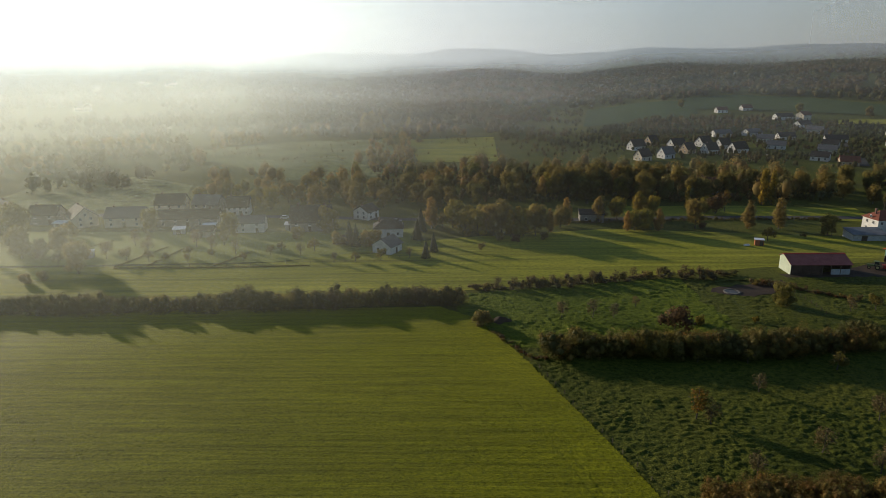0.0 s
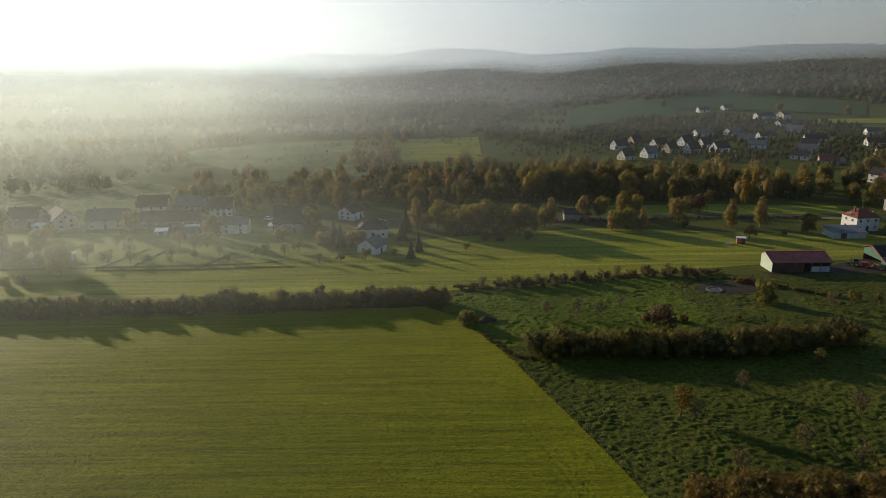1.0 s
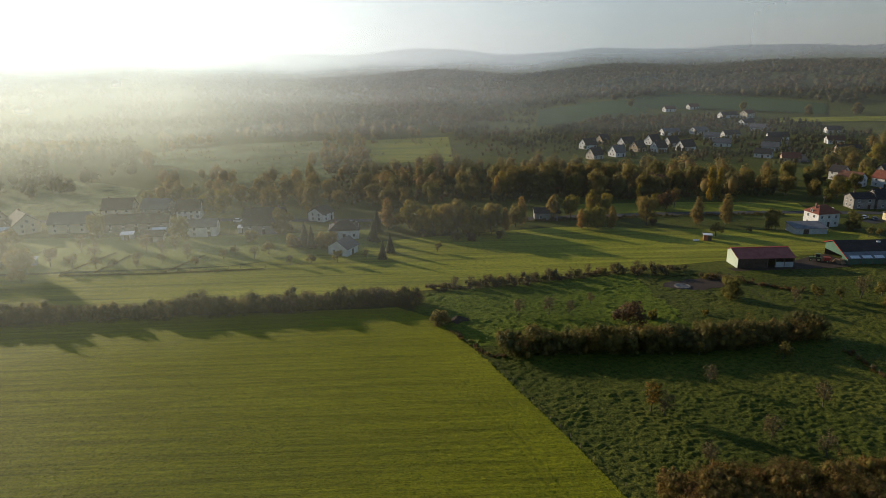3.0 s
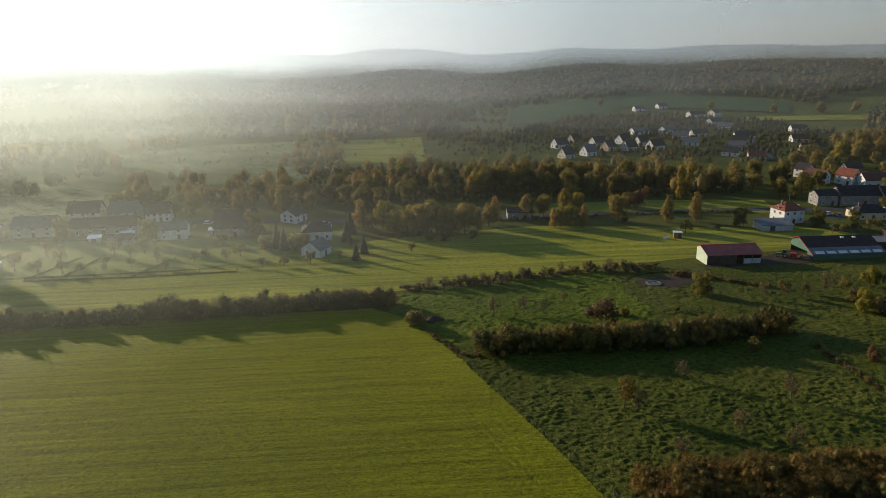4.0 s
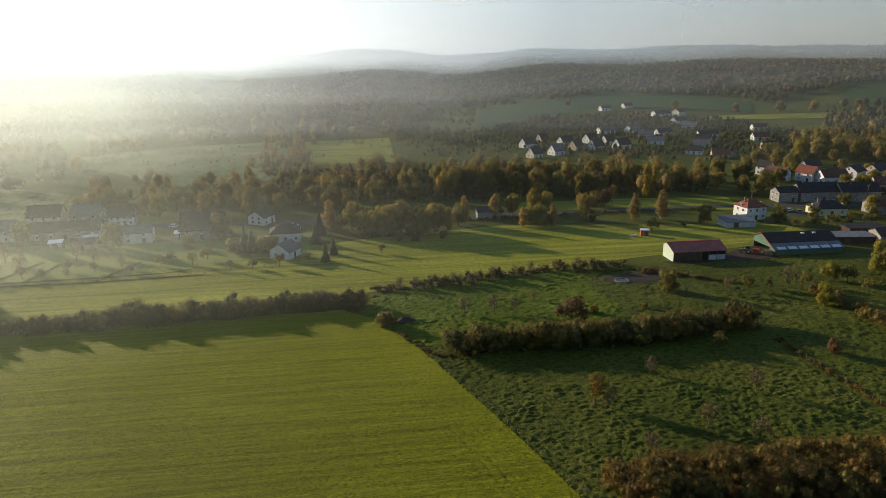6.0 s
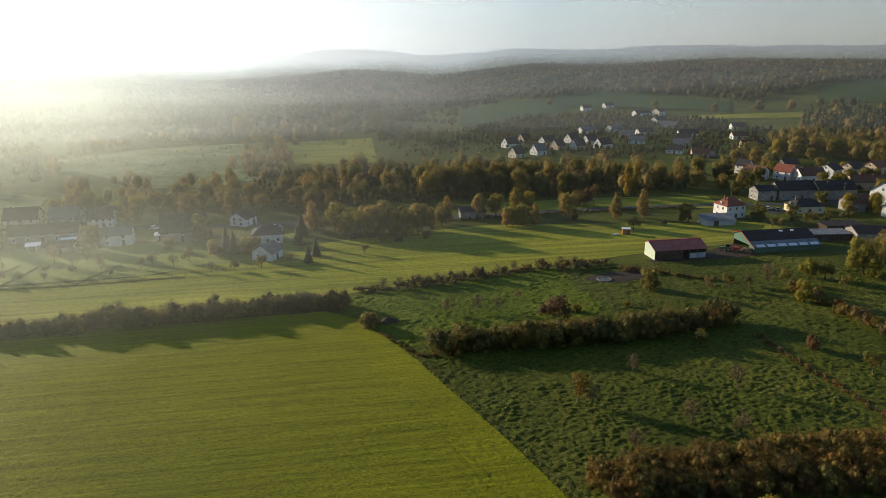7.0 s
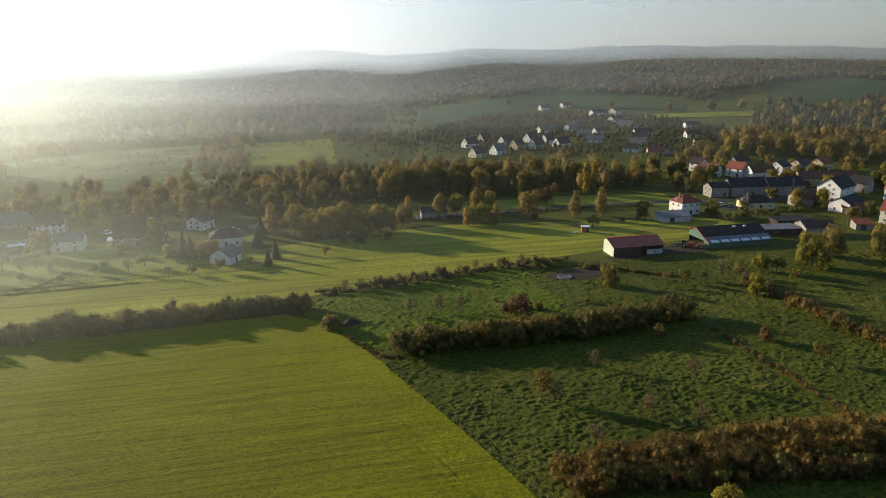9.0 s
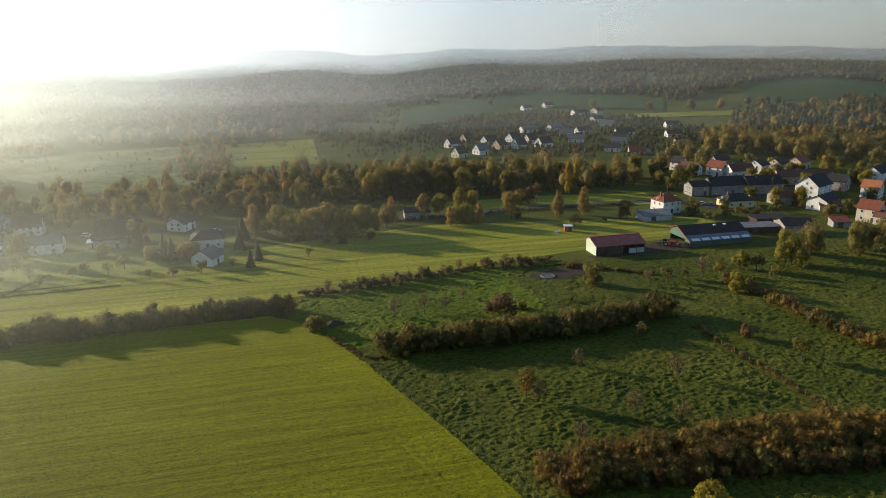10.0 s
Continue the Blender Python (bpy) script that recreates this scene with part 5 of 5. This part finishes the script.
field_hut()
tractor()
trailer()
log_pile()
car(202.5, 271.5, 30, M_CAR_WHITE, "white car parked beside a hedge")
car(-70, 290.5, 5, M_CAR_WHITE, "white car parked along the road")
car(-118, 293.5, 5, M_CAR_GREY, "grey car parked along the road")
car(-20, 283.0, 8, M_CAR_GREY, "grey car parked beside the road")
car(205.0, 268.5, 70, M_CAR_GREY, "grey car parked in a yard")


def water_tub():
    t = thing("water_tub", "small white water tub on the meadow", "tub", pose(114.3, 242.8, 0.05, 0, 0, 8))
    part("tub", Mesh().box(-1.0, -0.45, 0.1, 1.0, -0.38, 0.65).box(-1.0, 0.38, 0.1, 1.0, 0.45, 0.65).box(-1.0, -0.38, 0.1, -0.93, 0.38, 0.65).box(0.93, -0.38, 0.1, 1.0, 0.38, 0.65).box(-0.93, -0.38, 0.1, 0.93, 0.38, 0.16), M_CAR_WHITE, t)
    for x_ in (-0.7, 0.7):
        part("leg", Mesh().box(x_ - 0.08, -0.4, 0, x_ + 0.08, 0.4, 0.1), M_BLOCK, t)


water_tub()


M_WET = surface("muddy_water", [(0.06, 0.05, 0.04), (0.1, 0.085, 0.07)], 1.0, rough=0.25, bump=0.05)


def feeding_ring():
    """A worn pale ring of gravel round a water trough."""
    r = thing("cattle_trough", "round pale cattle trough on trodden mud", "trough", pose(87.7, 192.2, 0.1))
    rim = Mesh()
    n = 28
    for k in range(n):
        a, b = 2 * math.pi * k / n, 2 * math.pi * (k + 1) / n
        ring = lambda t, q, z: (q * math.cos(t), q * math.sin(t), z)
        for q0, q1, z0, z1 in ((2.5, 2.4, 0, 0.22), (2.4, 1.9, 0.22, 0.22), (1.9, 1.85, 0.22, 0.02)):
            rim.face(ring(a, q0, z0), ring(b, q0, z0), ring(b, q1, z1), ring(a, q1, z1))
    part("rim", rim, M_STONE, r)
    part("water", Mesh().face(*[(1.88 * math.cos(2 * math.pi * k / 24), 1.88 * math.sin(2 * math.pi * k / 24), 0.1) for k in range(24)]), M_WET, r, "muddy shallow water")


feeding_ring()


# ---- fences and poles ----
POST = Mesh().tube((0, 0, -0.2), (0, 0, 1.25), 0.075, 0.065, 6).data("post", M_WOOD)


def fence(label, line, gap, rails=(), tall=1.0, grow=0.0):
    f = thing("fence", label, "fence", pose(line[0][0], line[0][1], 0))
    rng = np.random.default_rng(int(abs(line[0][0]) * 10))
    wires = {z: Mesh() for z in rails}
    for (x0, y0), (x1, y1) in zip(line, line[1:]):
        n = max(1, round(math.hypot(x1 - x0, y1 - y0) / gap))
        for k in range(n):
            x, y = x0 + (x1 - x0) * k / n - line[0][0], y0 + (y1 - y0) * k / n - line[0][1]
            s = tall * rng.uniform(0.9, 1.12)
            part("post", POST, None, f, m=pose(x, y, 0, rng.normal(0, 3), rng.normal(0, 3), 0) @ Matrix.Diagonal((1, 1, s, 1)))
        for z, w in wires.items():
            w.tube((x0 - line[0][0], y0 - line[0][1], z), (x1 - line[0][0], y1 - line[0][1], z), 0.008, 0.008, 4)
    for z, w in wires.items():
        part("wire", w, M_TYRE, f)
    return f


fence("line of old wooden posts with wire and dry growth", [(107.3, 143), (107.2, 125.6), (107.9, 113.1), (107.5, 101), (107.3, 92)], 2.4, (0.5, 0.95), 1.15)
fence("wire fence with thin posts along the field", [(10, 170), (20.9, 145.3), (28.0, 120.6), (32.4, 106.6), (36.7, 94.5), (40, 84)], 4.0, (0.5, 0.95), 0.9)
fence("wire fence behind the gardens", [(-152, 220), (-113, 221), (-79, 221), (-46, 223), (-8, 232)], 4.0, (0.5, 0.95), 0.9)
fence("fence along the farm track", [(105.5, 193), (106.5, 182), (106.2, 171)], 2.6, (0.5, 0.95), 1.0)
fence("garden boundary fence of thin posts", [(-97, 243.5), (-102, 222)], 3.0, (0.9,), 0.9)
fence("garden boundary fence of thin posts", [(-70.5, 239), (-79, 221)], 3.0, (0.9,), 0.9)
hedge("dry bramble growth along the post fence", [(107.6, 143), (107.5, 125.6), (108.2, 113.1), (107.8, 101), (107.6, 92)], 1.0, 1.5, ["autumn", "russet", "twig"], 0.8, 0.4, 17)
for k, line in enumerate([[(-104.8, 246), (-113.4, 221)], [(-129.9, 256), (-143, 231)], [(-97.5, 243.5), (-102.5, 222)], [(-71, 239), (-79.7, 220)], [(-113, 219.6), (-79, 219.6), (-46, 221.6)]]):
    hedge("low clipped garden hedge", line, 0.65, 0.4, ["green", "olive"], 0.6, 0.15, 50 + k)


def utility_pole(x, y, tall):
    p = thing("utility_pole", "tall wooden utility pole with a crossarm", "utility pole", pose(x, y, float(height(x, y)), 0, 0, 20), "utility poles")
    part("pole", Mesh().tube((0, 0, -0.5), (0, 0, tall), 0.16, 0.11, 8), M_WOOD, p)
    part("crossarm", Mesh().box(-0.9, -0.06, tall - 0.6, 0.9, 0.06, tall - 0.45), M_WOOD, p)
    for x_ in (-0.75, 0.0, 0.75):
        part("insulator", Mesh().tube((x_, 0, tall - 0.45), (x_, 0, tall - 0.25), 0.05, 0.04, 6), M_FRAME, p)


for x, y, tall in ((245.6, 287.8, 9), (250, 281.3, 9), (231, 226.3, 8), (219, 290.8, 8.5), (190, 282, 8), (-60, 292, 8), (-130, 296, 8)):
    utility_pole(x, y, tall)


# ---- gardens and orchards ----
trees(["apple", "bare", "apple"], [(-92, 233, 0.9), (-86, 240, 1.1), (-99, 229, 0.7), (-83, 231, 0.8), (-90, 226, 0.6), (-60, 240, 0.9), (-63, 235, 0.8), (-118, 248, 1.2), (-124, 240, 1.0), (-138, 236, 1.3), (-142, 226, 1.0), (-31, 226, 0.9), (-22, 227, 1.0), (-12, 230, 0.7), (-135, 225, 1.1), (-150, 240, 1.2), (-160, 228, 1.3)])
trees(["broad", "bush"], [(-152, 232, 1.0), (-146, 233, 1.3), (-139, 234, 0.9), (-130, 207, 0.8), (-122, 214, 0.9), (-134, 204, 0.9)])
trees(["bare", "apple"], [(-108, 236, 1.3), (-113, 229, 1.1), (-121, 231, 1.2), (-104, 227, 1.0), (-76, 236, 1.0), (-71, 228, 0.8), (-52, 234, 0.9), (-48, 240, 1.1), (-94, 246, 1.2), (-84, 248, 1.3), (-38, 225, 0.7), (-128, 222, 1.1)])
trees(["bush", "green"], [(-57, 258, 1.2), (-86, 262, 1.0), (-100, 268, 0.7), (-47, 268, 1.0), (-150, 262, 1.4), (-166, 250, 1.6), (-178, 244, 1.5), (-120, 268, 1.0)])
trees(["apple"], [(184.1, 242.7, 0.9), (189.1, 243.4, 0.8), (195.7, 244.4, 1.0), (201.5, 244.8, 1.1), (206.3, 246.1, 0.9), (210.2, 244.4, 0.8), (214.8, 246.9, 1.0), (220.8, 246.0, 1.0), (225.7, 247.2, 0.9)])
trees(["green"], [(185, 253.5, 0.75)])
trees(["green", "lime", "redbush"], [(232, 274, 0.7), (236, 262, 0.8), (246, 240, 0.8), (252, 236, 0.7), (244, 254, 0.9), (259, 252, 0.8)])


def slope_orchard(x, y, r, a):
    return inside(x, y, [(60, 470), (130, 480), (210, 560), (260, 680), (180, 650), (100, 630), (50, 590)])


woods("field_scrub", "low bushes and tussocks over the pale field", scatter(57, 900, lambda x, y, r, a: inside(x, y, CLEAR[0]) and x < 45 and noise.noise(Vector((x / 35, y / 35, 6.5))) > 0.02, (-24, 8), (380, 600)), L_VALLEY, 1.0, 3.2, 36, 0.4, 58)
woods("field_trees", "scattered trees over the pale field", scatter(30, 520, lambda x, y, r, a: inside(x, y, CLEAR[0]) and -58 < x < -18, (-24, 8), (380, 600)), L_VALLEY, 6, 12, 150, 0.7, 43, 0.15)
woods("slope_scrub", "dark scrub on the slope below the wood", scatter(31, 2600, lambda x, y, r, a: a > 3 and not any(inside(x, y, c) for c in CLEAR) and noise.noise(Vector((x / 45, y / 45, 2.5))) > -0.1, (3, 34), (500, 880)), L_WOODS, 2.5, 9, 60, 0.8, 45)
woods("estate_grove", "dark trees behind the estate houses", scatter(59, 1500, lambda x, y, r, a: inside(x, y, [(118, 598), (215, 684), (325, 682), (300, 608), (228, 580)]), (8, 34), (520, 780)), L_WOODS, 5, 11, 90, 0.8, 60)
woods("slope_orchard", "scattered orchard trees on the slope", scatter(27, 1000, slope_orchard, (0, 30), (450, 720)), L_WOODS, 3, 6, 40, 0.7, 37)
CROWDED = [(o.location.x, o.location.y) for o in scene.objects if o.name.startswith("house")]


def estate_gardens(x, y, r, a):
    return inside(x, y, CLEAR[7]) and noise.noise(Vector((x / 30, y / 30, 9.0))) > -0.2 and all(math.hypot(x - u, y - v) > 9 for u, v in CROWDED)


woods("estate_trees", "garden trees between the estate houses", scatter(29, 3600, estate_gardens, (10, 50), (430, 800)), L_WOODS, 3, 8, 60, 0.7, 41)
trees(["broad", "tall", "green"], [(415.2, 661.7, 0.9), (457.3, 650.9, 0.9), (463, 652, 0.8), (491.5, 644.0, 1.0), (529.7, 628.1, 0.9), (536, 624, 0.8), (574.9, 601.0, 1.0), (621.2, 588.1, 0.9), (268.9, 772.8, 0.9)])
trees(["lime"], [(370.3, 707.7, 1.0), (60.5, 70.5, 0.85)])
trees(["yellow"], [(-70, 616, 2.0), (-63, 615, 2.2), (-57, 617, 1.9), (-30, 612, 1.6)])
trees(["tall", "broad", "tall"], [(53.8, 345.5, 1.15), (60.5, 344.4, 1.1), (68.9, 343.6, 1.0), (82.5, 355.0, 1.1), (93.7, 346.8, 1.15), (105.0, 351.4, 1.1), (113.3, 350.4, 1.05), (126.1, 350.1, 1.0), (141.3, 356.0, 1.0), (144.1, 338.9, 0.9), (159.2, 344.1, 1.0), (179.6, 333.0, 0.9), (195.6, 338.6, 0.9), (196.1, 322.6, 0.8)])
trees(["orange"], [(57, 340, 1.35), (90, 344, 1.3), (101, 345, 1.2)])
trees(["bush", "bush", "redbush"], [(10, 259, 0.7), (22, 252.5, 0.8), (28, 251, 0.7), (40, 254, 0.8)])


# ---- grass tussocks ----
def tussocks(name, label, seed, count, region, mat, size, verge=400.0):
    rng = np.random.default_rng(seed)
    x0, y0, x1, y1 = region
    x, y = rng.uniform(x0, x1, count), rng.uniform(y0, y1, count)
    keep = np.array([0.3 < x[i] - edge_x(y[i]) < verge * rng.uniform(0.3, 1.0) and noise.noise(Vector((x[i] / 6, y[i] / 6, 1.0))) > -0.5 for i in range(count)])
    x, y = x[keep], y[keep]
    n = len(x)
    s = size * rng.uniform(0.5, 1.5, n)
    pts = []
    for k in range(2):
        a = rng.uniform(0, math.pi, n)
        dx, dy = np.cos(a) * s * 0.5, np.sin(a) * s * 0.5
        lean = rng.normal(0, 0.25, (2, n)) * s
        pts.append(np.stack([np.stack([x - dx, y - dy, 0 * x], 1), np.stack([x + dx, y + dy, 0 * x], 1), np.stack([x + dx * 0.7 + lean[0], y + dy * 0.7 + lean[1], s * 0.3], 1), np.stack([x - dx * 0.7 + lean[0], y - dy * 0.7 + lean[1], s * 0.27], 1)], 1))
    quad = np.concatenate(pts)
    me = bpy.data.meshes.new(name)
    me.from_pydata(quad.reshape(-1, 3).tolist(), [], np.arange(4 * len(quad)).reshape(-1, 4).tolist())
    me.materials.append(mat)
    return tagged(new(name, me), label, "grass", kind="stuff")


L_GRASS = leaves("grass_blades", [(0.075, 0.105, 0.010), (0.10, 0.13, 0.014), (0.135, 0.155, 0.022)], 0.55)
tussocks("grass_tussocks", "uneven tussocks of pasture grass", 61, 26000, (8, 60, 235, 150), L_GRASS, 0.34)
tussocks("grass_verge", "long grass along the field edge", 62, 36000, (8, 50, 56, 174), L_GRASS, 0.36, 1.2)


# ---- morning mist as painted haze ----
def haze_paint(name, thickness, foot, tint):
    """Painted haze of thin mist: lets most light pass and scatters some of it; colour and thickness paint the sun's
    glow by bearing, thickest towards the sunny end of the valley.
    """
    m = bpy.data.materials.new(name)
    m.use_nodes = True
    n, l = m.node_tree.nodes, m.node_tree.links
    n.remove(n["Principled BSDF"])
    uv = n.new("ShaderNodeUVMap")
    sep = n.new("ShaderNodeSeparateXYZ")
    l.new(uv.outputs[0], sep.inputs[0])
    # Haze painted by bearing: densest towards the sun.
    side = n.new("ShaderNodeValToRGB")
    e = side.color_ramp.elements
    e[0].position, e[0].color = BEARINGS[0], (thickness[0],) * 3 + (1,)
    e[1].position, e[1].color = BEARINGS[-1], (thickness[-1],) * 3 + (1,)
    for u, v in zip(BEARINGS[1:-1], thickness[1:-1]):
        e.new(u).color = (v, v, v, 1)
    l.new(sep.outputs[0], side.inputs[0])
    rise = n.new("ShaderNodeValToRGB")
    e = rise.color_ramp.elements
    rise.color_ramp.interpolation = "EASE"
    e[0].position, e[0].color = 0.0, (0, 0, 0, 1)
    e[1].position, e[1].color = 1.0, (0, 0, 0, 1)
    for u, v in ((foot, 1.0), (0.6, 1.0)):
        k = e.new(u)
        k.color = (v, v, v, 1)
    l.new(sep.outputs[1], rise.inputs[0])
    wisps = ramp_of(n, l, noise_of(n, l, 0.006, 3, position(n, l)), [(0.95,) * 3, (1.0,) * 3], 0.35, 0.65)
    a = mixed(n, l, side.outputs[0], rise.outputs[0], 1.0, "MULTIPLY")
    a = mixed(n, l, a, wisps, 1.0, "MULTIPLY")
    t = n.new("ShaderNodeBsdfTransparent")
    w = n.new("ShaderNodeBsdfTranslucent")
    # Sun's glow painted by bearing: pale at the sunny end, grey-blue at the other.
    sunward_hue = n.new("ShaderNodeValToRGB")
    h = sunward_hue.color_ramp.elements
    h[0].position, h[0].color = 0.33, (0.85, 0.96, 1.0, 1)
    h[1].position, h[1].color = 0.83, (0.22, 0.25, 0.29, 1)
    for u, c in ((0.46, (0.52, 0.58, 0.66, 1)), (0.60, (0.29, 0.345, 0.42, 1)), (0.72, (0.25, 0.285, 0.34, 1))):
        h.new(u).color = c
    l.new(sep.outputs[0], sunward_hue.inputs[0])
    l.new(mixed(n, l, sunward_hue.outputs[0], tint, 1.0, "MULTIPLY"), w.inputs[0])
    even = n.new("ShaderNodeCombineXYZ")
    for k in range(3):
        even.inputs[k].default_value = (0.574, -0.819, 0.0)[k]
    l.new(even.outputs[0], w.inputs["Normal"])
    mix = n.new("ShaderNodeMixShader")
    l.new(a, mix.inputs[0])
    l.new(t.outputs[0], mix.inputs[1])
    l.new(w.outputs[0], mix.inputs[2])
    l.new(mix.outputs[0], n["Material Output"].inputs["Surface"])
    return m


# haze sheets: distance of the foot and top, the rise, the share of the rise over which it thickens, and the thickness
# painted from the sunny end round to the shaded end
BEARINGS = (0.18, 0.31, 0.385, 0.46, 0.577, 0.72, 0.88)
HAZE_SHEETS = ((150, 162, 45, 0.4, (0.06, 0.045, 0.038, 0.026, 0.012, 0.005, 0.003)),
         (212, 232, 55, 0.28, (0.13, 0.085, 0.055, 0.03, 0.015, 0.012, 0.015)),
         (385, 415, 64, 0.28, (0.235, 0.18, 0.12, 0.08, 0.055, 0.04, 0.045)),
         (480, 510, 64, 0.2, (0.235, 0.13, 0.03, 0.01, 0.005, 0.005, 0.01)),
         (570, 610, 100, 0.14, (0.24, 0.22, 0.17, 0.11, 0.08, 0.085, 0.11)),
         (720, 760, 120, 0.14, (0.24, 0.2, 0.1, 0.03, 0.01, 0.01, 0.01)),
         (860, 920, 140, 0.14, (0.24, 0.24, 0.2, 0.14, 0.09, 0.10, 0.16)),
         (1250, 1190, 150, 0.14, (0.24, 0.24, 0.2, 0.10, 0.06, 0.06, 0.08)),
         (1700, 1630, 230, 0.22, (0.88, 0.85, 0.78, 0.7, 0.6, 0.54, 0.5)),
         # Tallest sheet stands before the sky and paints its white-to-grey glow.
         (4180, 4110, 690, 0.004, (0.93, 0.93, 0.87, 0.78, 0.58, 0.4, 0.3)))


def mist_bank(near, far, top, thickness, foot):
    """A sheet of painted haze that lies on the land at its near side and rises behind."""
    angles = [-60 + 2 * k for k in range(66)]
    rows = 16
    points, uvs = [], []
    for k in range(rows + 1):
        v = k / rows
        for a in angles:
            r = (near + (far - near) * v) / math.cos(radians(0.62 * min(a, 52)))
            x, y = r * math.sin(radians(a)), r * math.cos(radians(a))
            points.append((x, y, float(height(x, y)) + top * v + 0.3 + 0.012 * min(top, 230) * math.sin(a * 0.7 + near) - (12 if top > 500 else 0)))
            uvs.append(((a + 60) / 130, v))
    cols = len(angles)
    faces = [(r * cols + c, r * cols + c + 1, (r + 1) * cols + c + 1, (r + 1) * cols + c) for r in range(rows) for c in range(cols - 1)]
    me = bpy.data.meshes.new("mist_bank")
    me.from_pydata(points, [], faces)
    layer = me.uv_layers.new(name="UVMap")
    for loop in me.loops:
        layer.data[loop.index].uv = uvs[loop.vertex_index]
    # Warm near tint and bluish far tint are painted into the haze.
    me.materials.append(haze_paint("mist", thickness, foot, (1.0, 0.95, 0.82) if near < 500 else (1.0, 1.0, 1.0) if near < 1500 else (0.86, 0.92, 1.0)))
    return tagged(smooth(new("mist_bank", me)), "thin morning mist sheet, its haze painted brighter towards the sun", "mist", kind="stuff")


for near, far, top, soft_foot, thickness in HAZE_SHEETS:
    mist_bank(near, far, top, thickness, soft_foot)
